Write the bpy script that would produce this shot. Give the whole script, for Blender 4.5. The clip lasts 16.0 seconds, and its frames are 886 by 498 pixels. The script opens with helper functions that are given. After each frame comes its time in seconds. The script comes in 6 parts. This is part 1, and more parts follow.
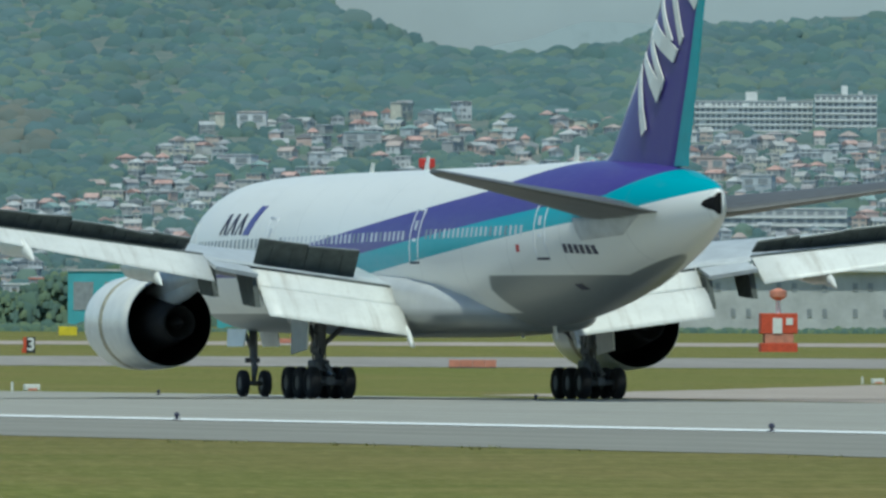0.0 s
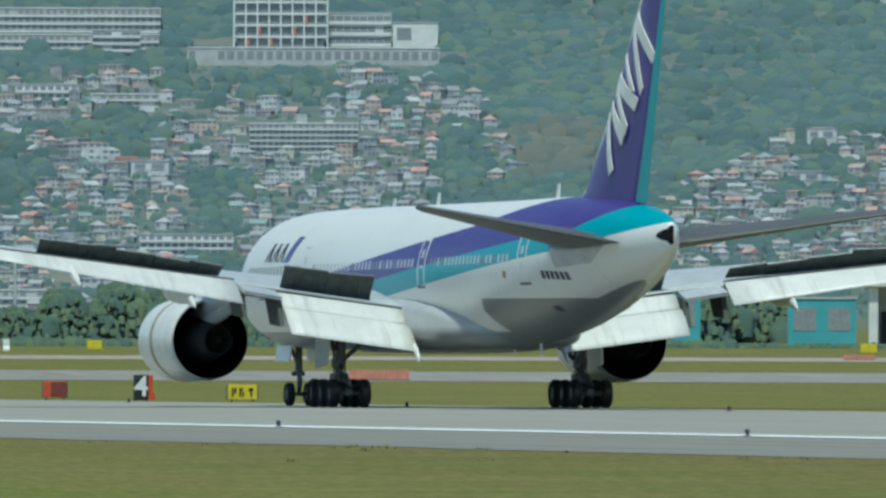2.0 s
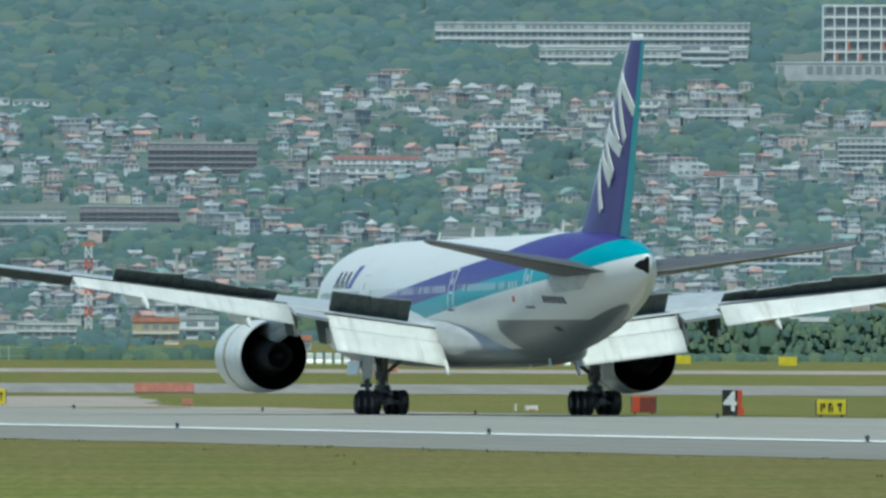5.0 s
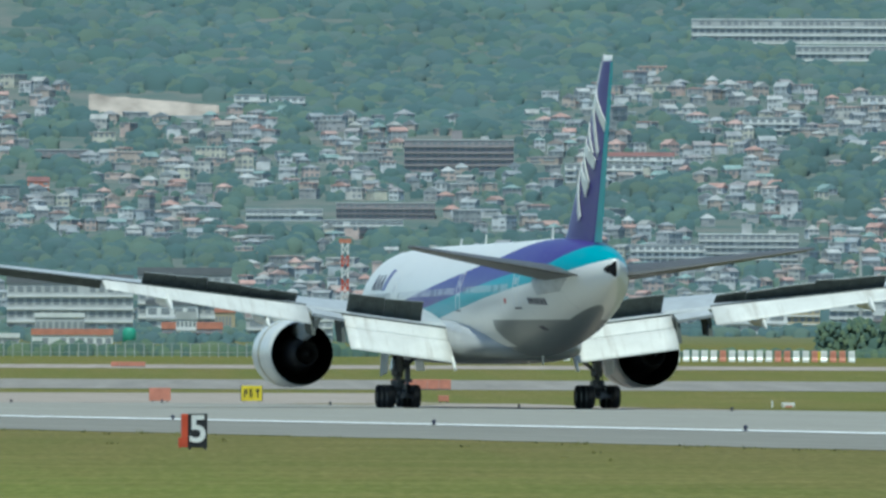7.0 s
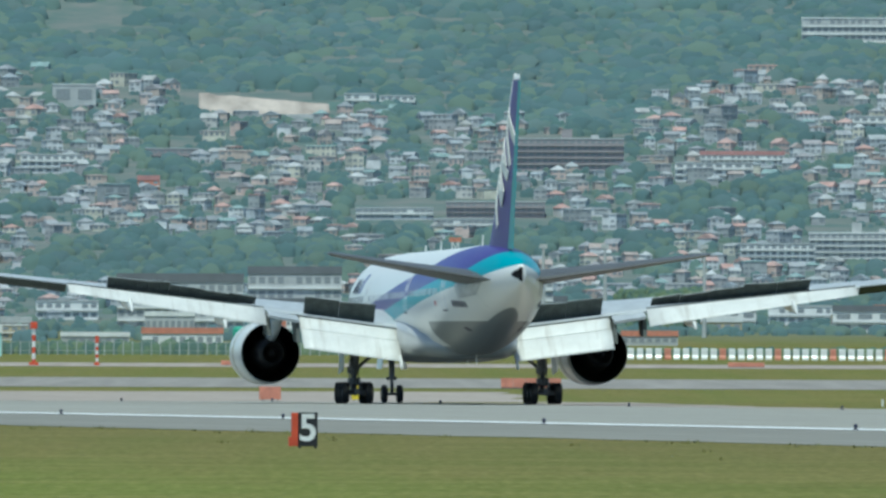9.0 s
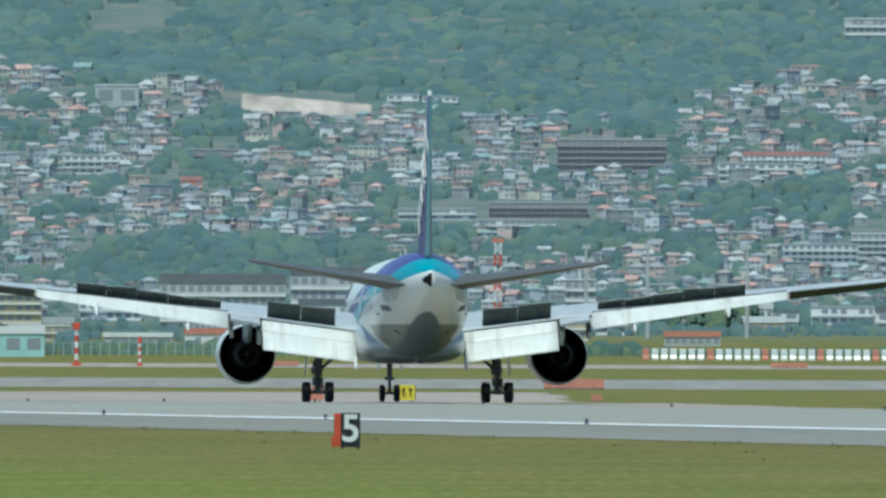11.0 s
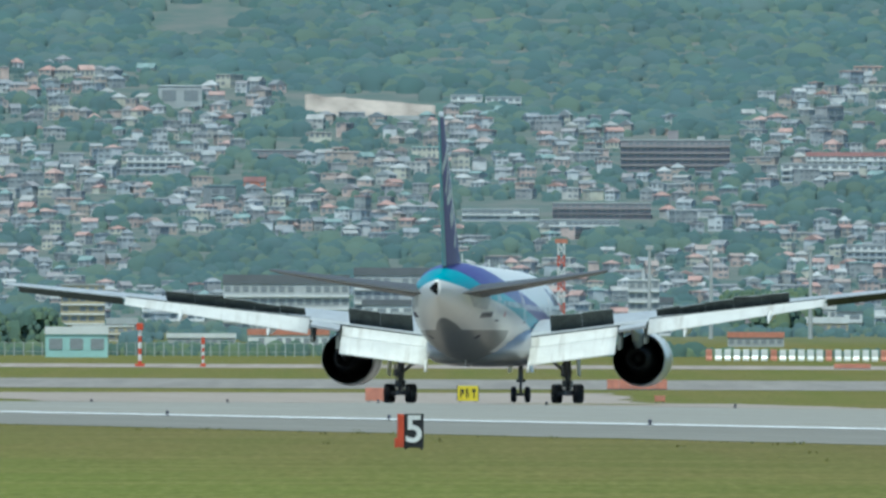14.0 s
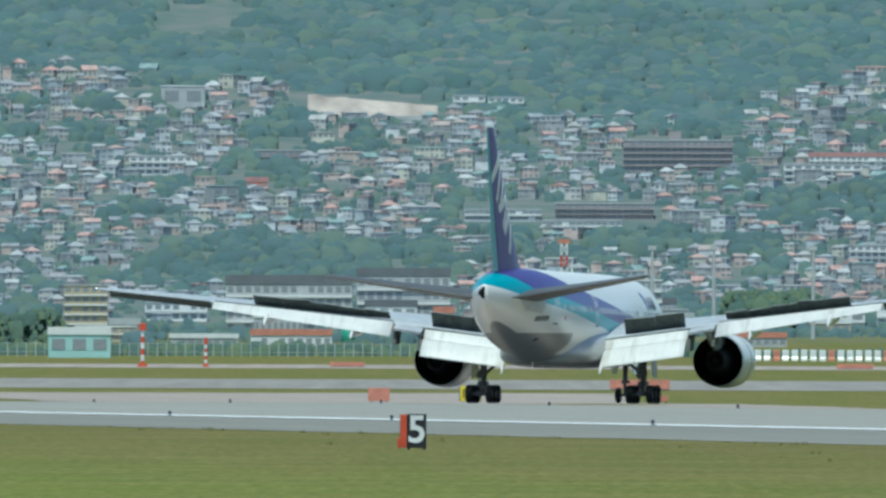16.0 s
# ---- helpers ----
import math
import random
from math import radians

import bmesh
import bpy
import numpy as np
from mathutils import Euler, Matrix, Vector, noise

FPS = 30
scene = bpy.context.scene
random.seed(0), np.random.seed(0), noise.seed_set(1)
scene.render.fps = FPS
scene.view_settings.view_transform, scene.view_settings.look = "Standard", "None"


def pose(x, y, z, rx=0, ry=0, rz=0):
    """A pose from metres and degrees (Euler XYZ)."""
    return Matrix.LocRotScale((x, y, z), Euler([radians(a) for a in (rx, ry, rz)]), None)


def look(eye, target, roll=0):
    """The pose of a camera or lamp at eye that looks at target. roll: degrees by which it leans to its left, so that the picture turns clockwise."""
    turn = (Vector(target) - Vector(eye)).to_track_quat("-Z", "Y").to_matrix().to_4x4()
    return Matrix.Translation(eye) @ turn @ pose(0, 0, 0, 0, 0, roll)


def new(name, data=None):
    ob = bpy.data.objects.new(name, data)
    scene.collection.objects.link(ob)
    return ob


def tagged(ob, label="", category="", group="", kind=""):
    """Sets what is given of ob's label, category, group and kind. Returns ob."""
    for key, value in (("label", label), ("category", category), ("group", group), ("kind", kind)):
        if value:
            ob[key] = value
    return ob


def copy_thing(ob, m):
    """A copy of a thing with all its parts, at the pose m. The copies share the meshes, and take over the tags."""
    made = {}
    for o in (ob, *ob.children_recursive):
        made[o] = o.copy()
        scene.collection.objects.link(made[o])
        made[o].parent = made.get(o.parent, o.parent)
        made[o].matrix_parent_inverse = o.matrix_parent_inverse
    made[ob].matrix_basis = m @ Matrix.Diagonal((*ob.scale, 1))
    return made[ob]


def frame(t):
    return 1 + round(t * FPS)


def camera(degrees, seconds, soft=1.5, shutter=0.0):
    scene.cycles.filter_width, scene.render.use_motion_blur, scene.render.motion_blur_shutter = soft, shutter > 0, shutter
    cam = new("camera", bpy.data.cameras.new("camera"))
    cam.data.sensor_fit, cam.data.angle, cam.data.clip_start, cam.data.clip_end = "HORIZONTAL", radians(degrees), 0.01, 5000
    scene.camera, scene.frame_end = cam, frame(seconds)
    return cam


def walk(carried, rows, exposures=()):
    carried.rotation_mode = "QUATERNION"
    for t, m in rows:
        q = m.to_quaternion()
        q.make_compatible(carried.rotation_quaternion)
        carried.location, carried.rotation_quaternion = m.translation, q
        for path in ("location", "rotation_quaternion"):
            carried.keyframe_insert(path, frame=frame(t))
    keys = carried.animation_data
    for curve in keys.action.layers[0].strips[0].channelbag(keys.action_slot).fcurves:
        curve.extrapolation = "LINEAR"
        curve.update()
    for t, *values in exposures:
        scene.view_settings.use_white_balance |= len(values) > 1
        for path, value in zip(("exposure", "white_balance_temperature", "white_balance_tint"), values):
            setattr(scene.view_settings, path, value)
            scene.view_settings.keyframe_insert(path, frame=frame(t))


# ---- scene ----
import collections

# camera on a tripod beside the field, panning after the aircraft
EYE = (0.0, 0.0, 2.086)
cam = camera(2.8435, 16.0, soft=2.8)


def aim(yaw, pitch):
    a, b = radians(yaw), radians(pitch)
    return look(EYE, (EYE[0] + math.sin(a) * math.cos(b), EYE[1] + math.cos(a) * math.cos(b), EYE[2] + math.sin(b)), 0.166)


PAN = [(0, 5.3036, 0.3095), (0.5, 4.8145, 0.3199), (1, 4.3149, 0.3327), (1.5, 3.8812, 0.3502), (2, 3.4728, 0.3572), (2.5, 3.0866, 0.3673),
       (3, 2.7269, 0.3783), (3.5, 2.4967, 0.3968), (4, 2.1869, 0.4005), (4.2, 2.0318, 0.4008), (6.3, 1.0408, 0.3917), (6.5, 0.9311, 0.3875),
       (7, 0.7591, 0.3872), (7.5, 0.6455, 0.3827), (8, 0.4803, 0.3770), (8.5, 0.4423, 0.3767), (9, 0.4055, 0.3822), (9.2, 0.3970, 0.3815),
       (11.5, 0.2453, 0.3841), (12, 0.2323, 0.3848), (12.5, 0.2000, 0.3914), (13, 0.1673, 0.3907), (13.5, 0.0912, 0.3825), (14, 0.0651, 0.3854),
       (14.5, 0.0596, 0.3813), (15, 0.0579, 0.3866), (15.5, 0.0557, 0.3883), (16, 0.0563, 0.3862)]
walk(cam, [(t, aim(a, b)) for t, a, b in PAN], exposures=[(0, 0.22, 6120, -9), (6, 0.32, 6000, -9), (16, 0.40, 5900, -8)])

# ---- light: hazy high sun behind the camera ----
SUN_EL, SUN_AZ = 67.0, 192.0   # azimuth clockwise from +Y
world = bpy.data.worlds.new("world")
scene.world = world
world.use_nodes = True
wn = world.node_tree
sky = wn.nodes.new("ShaderNodeTexSky")
sky.sky_type, sky.sun_disc = "NISHITA", False
sky.sun_elevation, sky.sun_rotation = radians(SUN_EL), radians(SUN_AZ)
sky.air_density, sky.dust_density, sky.ozone_density = 0.7, 0.5, 3.2
wn.links.new(sky.outputs[0], wn.nodes["Background"].inputs[0])
wn.nodes["Background"].inputs[1].default_value = 0.1
sun = new("sun", bpy.data.lights.new("sun", "SUN"))
sun.data.energy, sun.data.angle, sun.data.color = 2.6, radians(2.5), (1.0, 0.96, 0.9)
sd = Vector((math.sin(radians(SUN_AZ)) * math.cos(radians(SUN_EL)), math.cos(radians(SUN_AZ)) * math.cos(radians(SUN_EL)), math.sin(radians(SUN_EL))))
sun.matrix_world = look(sd * 100, (0, 0, 0))


# ---- materials ----
def nodes(name):
    m = bpy.data.materials.new(name)
    m.use_nodes = True
    t = m.node_tree
    return m, t, t.nodes["Principled BSDF"], t.links.new


def math_node(t, op, a, b=None, clamp=False):
    n = t.nodes.new("ShaderNodeMath")
    n.operation, n.use_clamp = op, clamp
    for i, v in enumerate((a, b)):
        if v is None:
            continue
        if isinstance(v, (int, float)):
            n.inputs[i].default_value = v
        else:
            t.links.new(v, n.inputs[i])
    return n.outputs[0]


def mix(t, fac, a, b, blend="MIX"):
    n = t.nodes.new("ShaderNodeMix")
    n.data_type, n.blend_type = "RGBA", blend
    for i, v in ((0, fac), (6, a), (7, b)):
        if isinstance(v, (int, float)):
            n.inputs[i].default_value = v
        elif isinstance(v, tuple):
            n.inputs[i].default_value = (*v, 1)
        else:
            t.links.new(v, n.inputs[i])
    return n.outputs[2]


def coords(t, kind="Object"):
    return t.nodes.new("ShaderNodeTexCoord").outputs[kind]


def stretched(t, vec, scale, turn=0.0):
    n = t.nodes.new("ShaderNodeMapping")
    n.inputs["Scale"].default_value = scale
    n.inputs["Rotation"].default_value = (0, 0, radians(turn))
    t.links.new(vec, n.inputs[0])
    return n.outputs[0]


def noise_node(t, vec, scale, detail=4, rough=0.55):
    n = t.nodes.new("ShaderNodeTexNoise")
    n.inputs["Scale"].default_value, n.inputs["Detail"].default_value, n.inputs["Roughness"].default_value = scale, detail, rough
    t.links.new(vec, n.inputs["Vector"])
    return n.outputs[0]


def ramp(t, fac, lo, hi):
    n = t.nodes.new("ShaderNodeMapRange")
    n.inputs[1].default_value, n.inputs[2].default_value = lo, hi
    t.links.new(fac, n.inputs[0])
    return n.outputs[0]


def bump(t, bsdf, height, strength, dist):
    n = t.nodes.new("ShaderNodeBump")
    n.inputs["Strength"].default_value, n.inputs["Distance"].default_value = strength, dist
    t.links.new(height, n.inputs["Height"])
    t.links.new(n.outputs[0], bsdf.inputs["Normal"])


def mat(name, color, rough=0.6, metal=0.0, vary=0.25, scale=1.5, fine=14.0, relief=0.0, dirt=None, coat=0.0):
    """A plain surface with variation at two scales."""
    m, t, b, link = nodes(name)
    c = coords(t)
    n1, n2 = noise_node(t, c, scale), noise_node(t, c, fine, 6)
    dark = tuple(x * (1 - vary) for x in color)
    lite = tuple(min(1, x * (1 + vary * 0.6)) for x in color)
    col = mix(t, ramp(t, n1, 0.3, 0.7), dark, lite)
    col = mix(t, math_node(t, "MULTIPLY", ramp(t, n2, 0.5, 0.8), 0.3), col, dirt or tuple(x * 0.6 for x in color))
    link(col, b.inputs["Base Color"])
    b.inputs["Roughness"].default_value, b.inputs["Metallic"].default_value = rough, metal
    b.inputs["Coat Weight"].default_value = coat
    b.inputs["Coat Roughness"].default_value = 0.08
    if relief:
        bump(t, b, n2, 0.5, relief)
    return m


def island_mat(name, stops, rough=0.8, vary=0.2, scale=0.5, relief=0.0):
    """Each island (a joined house or tree) takes its own colour out of stops."""
    m, t, b, link = nodes(name)
    g = t.nodes.new("ShaderNodeNewGeometry").outputs["Random Per Island"]
    r = t.nodes.new("ShaderNodeValToRGB")
    r.color_ramp.interpolation = "CONSTANT"
    els = r.color_ramp.elements
    for i, c in enumerate(stops):
        if i == 1:
            els[1].position = 1 / len(stops)
        e = els[i] if i < 2 else els.new(i / len(stops))
        e.color = (*c, 1)
    link(g, r.inputs[0])
    n = noise_node(t, coords(t), scale, 5)
    col = mix(t, ramp(t, n, 0.3, 0.75), r.outputs[0], mix(t, 1.0, r.outputs[0], (1 - vary * 2,) * 3, "MULTIPLY"))
    link(col, b.inputs["Base Color"])
    b.inputs["Roughness"].default_value = rough
    if relief:
        bump(t, b, n, 0.6, relief)
    return m


def object_mat(name, stops, rough=0.8, vary=0.2, scale=0.5):
    """Alike pieces take their colour by object."""
    m = island_mat(name, stops, rough, vary, scale)
    t = m.node_tree
    r = [n for n in t.nodes if n.type == "VALTORGB"][0]
    t.links.new(t.nodes.new("ShaderNodeObjectInfo").outputs["Random"], r.inputs[0])
    return m


WHITE_PAINT, PURPLE, CYAN, GREY_PAINT = (0.79, 0.79, 0.75), (0.06, 0.04, 0.24), (0.01, 0.35, 0.41), (0.22, 0.235, 0.225)


BELLY_S = 44.3


def livery():
    """White upper body, an indigo and a cyan band that rise towards the tail, white flank, grey belly."""
    m, t, b, link = nodes("fuselage_paint")
    c = coords(t)
    sep = t.nodes.new("ShaderNodeSeparateXYZ")
    link(c, sep.inputs[0])
    s = math_node(t, "SUBTRACT", 31.77, sep.outputs[1])
    z = sep.outputs[2]

    def above(z0, s0, k, s1, k1):
        line = math_node(t, "ADD", math_node(t, "MULTIPLY", math_node(t, "SUBTRACT", s, s0), k), z0)
        line = math_node(t, "ADD", line, math_node(t, "MULTIPLY", math_node(t, "MAXIMUM", math_node(t, "SUBTRACT", s, s1), 0.0), k1))
        return math_node(t, "ADD", math_node(t, "MULTIPLY", math_node(t, "SUBTRACT", z, line), 40.0), 0.5, True)

    grime = noise_node(t, stretched(t, c, (1.2, 0.25, 1.2)), 1.0, 6)
    fine = noise_node(t, stretched(t, c, (6, 1.5, 6)), 1.0, 4)
    # the grey belly begins in a rounded end behind the wing fairing
    nose = math_node(t, "ADD", math_node(t, "MULTIPLY", math_node(t, "ABSOLUTE", math_node(t, "SUBTRACT", z, 4.2)), 0.9), BELLY_S)
    aft = math_node(t, "ADD", math_node(t, "MULTIPLY", math_node(t, "SUBTRACT", s, nose), 4.0), 0.5, True)
    # From s 55.5 the grey edge climbs to paint the tail cone's underside shade.
    belly = above(4.72, 40, 0.0, 55.5, 0.2)
    low = above(3.3, 40, 0.0, 60, 0.0)
    grey = math_node(t, "MAXIMUM", math_node(t, "MULTIPLY", math_node(t, "SUBTRACT", 1.0, belly), aft), math_node(t, "SUBTRACT", 1.0, low))
    base = mix(t, grey, WHITE_PAINT, GREY_PAINT)
    col = base
    col = mix(t, above(4.80, 29.8, 0.079, 56, 0.06), col, CYAN)
    col = mix(t, above(6.07, 35.3, 0.078, 56, 0.2), col, PURPLE)
    col = mix(t, above(6.04, 22.95, 0.0945, 43, 0.07), col, WHITE_PAINT)
    col = mix(t, belly, base, col)
    col = mix(t, math_node(t, "MULTIPLY", ramp(t, grime, 0.5, 0.8), 0.10), col, (0.33, 0.33, 0.30))
    # skin panel rings and stringer laps
    ring = math_node(t, "LESS_THAN", math_node(t, "FRACT", math_node(t, "MULTIPLY", s, 0.19)), 0.006)
    col = mix(t, math_node(t, "MULTIPLY", ring, 0.35), col, (0.2, 0.21, 0.22))
    link(col, b.inputs["Base Color"])
    link(math_node(t, "ADD", math_node(t, "MULTIPLY", fine, 0.12), 0.3), b.inputs["Roughness"])
    b.inputs["Coat Weight"].default_value = 0.12
    b.inputs["Coat Roughness"].default_value = 0.12
    return m


def fin_paint():
    m, t, b, link = nodes("fin_paint")
    c = coords(t)
    sep = t.nodes.new("ShaderNodeSeparateXYZ")
    link(c, sep.inputs[0])
    z = sep.outputs[2]
    col = mix(t, math_node(t, "GREATER_THAN", z, 18.25), PURPLE, WHITE_PAINT)
    n = noise_node(t, c, 1.1, 5)
    col = mix(t, math_node(t, "MULTIPLY", ramp(t, n, 0.45, 0.8), 0.25), col, (0.12, 0.11, 0.25))
    link(col, b.inputs["Base Color"])
    b.inputs["Roughness"].default_value = 0.42
    b.inputs["Coat Weight"].default_value = 0.05
    return m


def ground_mat():
    """Mown grass with lighter and darker swaths, dry patches and a fine nap."""
    m, t, b, link = nodes("grass_ground")
    c = coords(t)
    big = noise_node(t, stretched(t, c, (0.03, 0.012, 0.03)), 1.0, 4)
    mid = noise_node(t, stretched(t, c, (0.5, 0.06, 0.5)), 1.0, 5)
    fine = noise_node(t, stretched(t, c, (2.2, 0.16, 2)), 1.0, 6, 0.75)
    col = mix(t, ramp(t, big, 0.35, 0.65), (0.20, 0.165, 0.05), (0.155, 0.15, 0.035))
    swath = noise_node(t, stretched(t, c, (0.16, 0.002, 0.03), -9.47), 1.0, 3, 0.65)
    col = mix(t, math_node(t, "MULTIPLY", ramp(t, mid, 0.4, 0.7), 0.45), col, (0.24, 0.21, 0.08))
    col = mix(t, math_node(t, "MULTIPLY", ramp(t, swath, 0.4, 0.62), 0.7), col, (0.13, 0.16, 0.028))
    col = mix(t, math_node(t, "MULTIPLY", ramp(t, fine, 0.42, 0.68), 0.5), col, (0.11, 0.105, 0.025))
    sep = t.nodes.new("ShaderNodeSeparateXYZ")
    link(c, sep.inputs[0])
    # distance out from the runway's middle: worn olive verge, then lusher turf
    out = math_node(t, "SUBTRACT", 119.1, math_node(t, "ADD", math_node(t, "MULTIPLY", sep.outputs[0], 0.9864), math_node(t, "MULTIPLY", sep.outputs[1], 0.16453)))
    wavy = math_node(t, "ADD", math_node(t, "ABSOLUTE", out, 0.0), math_node(t, "MULTIPLY", math_node(t, "SUBTRACT", mid, 0.5), 22.0))
    col = mix(t, math_node(t, "MULTIPLY", ramp(t, wavy, 58.0, 26.0), 0.7), col, (0.15, 0.122, 0.045))
    col = mix(t, math_node(t, "MULTIPLY", ramp(t, math_node(t, "ADD", out, math_node(t, "MULTIPLY", math_node(t, "SUBTRACT", mid, 0.5), 22.0)), 56.0, 72.0), 0.75), col, (0.165, 0.20, 0.034))
    band = noise_node(t, stretched(t, c, (0.07, 0.13, 0.05)), 1.0, 6, 0.7)
    col = mix(t, math_node(t, "MULTIPLY", ramp(t, band, 0.5, 0.66), 0.6), col, (0.25, 0.205, 0.075))
    col = mix(t, math_node(t, "MULTIPLY", ramp(t, band, 0.5, 0.34), 0.6), col, (0.105, 0.125, 0.022))
    blade = noise_node(t, stretched(t, c, (3.5, 0.3, 3)), 1.0, 5, 0.8)
    col = mix(t, math_node(t, "MULTIPLY", ramp(t, blade, 0.5, 0.66), 0.6), col, (0.30, 0.27, 0.10))
    col = mix(t, math_node(t, "MULTIPLY", ramp(t, blade, 0.5, 0.36), 0.55), col, (0.085, 0.095, 0.02))
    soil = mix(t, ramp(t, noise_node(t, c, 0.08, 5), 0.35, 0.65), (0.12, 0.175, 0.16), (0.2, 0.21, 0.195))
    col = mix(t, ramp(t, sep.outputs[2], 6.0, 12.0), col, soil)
    link(col, b.inputs["Base Color"])
    b.inputs["Roughness"].default_value = 0.95
    b.inputs["Specular IOR Level"].default_value = 0.12
    bump(t, b, fine, 0.6, 0.08)
    return m


def pavement_mat(name, color, streak=0.5):
    m, t, b, link = nodes(name)
    c = coords(t)
    a = noise_node(t, stretched(t, c, (0.5, 0.01, 1)), 1.0, 7, 0.65)
    d = noise_node(t, stretched(t, c, (1.2, 0.12, 1)), 1.0, 7, 0.75)
    col = mix(t, ramp(t, a, 0.3, 0.7), tuple(x * (1 - streak * 0.5) for x in color), tuple(x * 1.15 for x in color))
    col = mix(t, math_node(t, "MULTIPLY", ramp(t, d, 0.42, 0.75), 0.5), col, tuple(x * 0.55 for x in color))
    link(col, b.inputs["Base Color"])
    b.inputs["Roughness"].default_value = 0.85
    b.inputs["Specular IOR Level"].default_value = 0.25
    bump(t, b, d, 0.3, 0.02)
    return m


M_FUS, M_FIN = livery(), fin_paint()
M_CYAN = mat("cyan_paint", CYAN, 0.3, vary=0.12, coat=0.4)
M_PURPLE = mat("indigo_paint", PURPLE, 0.3, vary=0.12, coat=0.4)
M_WHITE = mat("white_paint", (0.79, 0.79, 0.74), 0.35, vary=0.1, dirt=(0.45, 0.44, 0.4), coat=0.3)
def flap_mat():
    """White paint with brown soot streaks that run with the airflow."""
    m = mat("flap_paint", (0.71, 0.715, 0.675), 0.42, vary=0.1, scale=0.9, fine=6, dirt=(0.5, 0.48, 0.42))
    t = m.node_tree
    b = t.nodes["Principled BSDF"]
    old = b.inputs["Base Color"].links[0].from_socket
    st = noise_node(t, stretched(t, coords(t), (2.2, 0.12, 0.25)), 1.0, 5, 0.65)
    col = mix(t, math_node(t, "MULTIPLY", ramp(t, st, 0.52, 0.75), 0.55), old, (0.30, 0.26, 0.20))
    t.links.new(col, b.inputs["Base Color"])
    return m


M_FLAP = flap_mat()
M_WING = mat("wing_grey", (0.50, 0.53, 0.54), 0.4, vary=0.15, dirt=(0.2, 0.2, 0.2))
# Puts the shade under spoilers, aileron and flap slots into the colour.
M_UNDER = mat("shade_dark_grey", (0.07, 0.082, 0.074), 0.7, vary=0.35, scale=2.5)
# Darkened all round to carry the shade on the tailplane's underside.
M_STAB = mat("shaded_stabiliser_grey", (0.115, 0.115, 0.11), 0.45, vary=0.15, dirt=(0.14, 0.14, 0.14))
# Near-black colours put the shade inside nozzle and exhaust opening into the surface.
M_BLACK = mat("cavity_black", (0.012, 0.012, 0.013), 0.7, vary=0.4)
M_CORE = mat("core_black", (0.014, 0.013, 0.013), 0.7, 0.0, vary=0.4)
M_STEEL = mat("gear_steel", (0.12, 0.125, 0.13), 0.45, 0.4, vary=0.25, scale=4)
M_TYRE = mat("tyre_rubber", (0.018, 0.018, 0.019), 0.85, vary=0.3, scale=5)
M_RIM = mat("rim_grey", (0.06, 0.06, 0.065), 0.4, 0.6)
M_WINRIM = mat("window_surround", (0.55, 0.57, 0.6), 0.4, vary=0.1)
M_MARK = mat("dark_marking", (0.03, 0.03, 0.06), 0.5, vary=0.2)
M_RED = mat("red_marking", (0.5, 0.03, 0.03), 0.5)
M_GROUND = ground_mat()
M_RUNWAY = pavement_mat("runway_concrete", (0.352, 0.342, 0.298))
M_SHOULDER = pavement_mat("shoulder_asphalt", (0.27, 0.26, 0.224))
M_TAXI = pavement_mat("taxiway_concrete", (0.40, 0.34, 0.29), 0.4)
M_FARTAXI = pavement_mat("weathered_taxiway", (0.31, 0.285, 0.255), 0.4)
M_LINE = mat("worn_white_line", (0.86, 0.87, 0.85), 0.6, vary=0.12, scale=0.4, fine=2.0, dirt=(0.4, 0.4, 0.38))
M_LAMP, _t, _b, _ = nodes("lit_lamp")
_b.inputs["Base Color"].default_value = (0.9, 0.85, 0.7, 1)
_b.inputs["Emission Color"].default_value = (1.0, 0.9, 0.7, 1)
_b.inputs["Emission Strength"].default_value = 3.0
M_JOINT = mat("stained_joint", (0.42, 0.38, 0.26), 0.5, vary=0.5, scale=5, dirt=(0.08, 0.07, 0.05))
def fairing_paint():
    """Pale grey sides over a darker grey underside."""
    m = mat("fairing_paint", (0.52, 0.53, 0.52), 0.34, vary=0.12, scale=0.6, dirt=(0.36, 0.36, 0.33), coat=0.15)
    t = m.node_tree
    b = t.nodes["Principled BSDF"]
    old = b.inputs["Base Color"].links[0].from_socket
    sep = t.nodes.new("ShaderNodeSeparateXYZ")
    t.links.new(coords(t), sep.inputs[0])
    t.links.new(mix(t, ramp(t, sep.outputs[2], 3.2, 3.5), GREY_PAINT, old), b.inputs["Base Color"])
    return m


M_FAIRING = fairing_paint()
M_OUTLINE = mat("outline_paint", (0.72, 0.74, 0.76), 0.4, vary=0.1)
M_SIGNBLACK = mat("sign_black", (0.02, 0.02, 0.022), 0.5, vary=0.3, scale=4)
M_SIGNWHITE = mat("sign_white", (0.8, 0.8, 0.78), 0.5, vary=0.1)
M_SIGNYELLOW = mat("sign_yellow", (0.75, 0.6, 0.03), 0.5, vary=0.15)
M_ORANGE = mat("orange_red_paint", (0.62, 0.085, 0.035), 0.6, vary=0.2, scale=3)
M_FADED = mat("faded_orange", (0.60, 0.24, 0.16), 0.7, vary=0.2)
M_TEAL = mat("teal_sheet", (0.10, 0.42, 0.46), 0.6, vary=0.15, scale=0.3)
M_CONC = mat("old_concrete", (0.50, 0.51, 0.50), 0.8, vary=0.2, scale=0.3, fine=2)
M_PALE = mat("pale_render", (0.78, 0.78, 0.75), 0.8, vary=0.12, scale=0.3, fine=2)
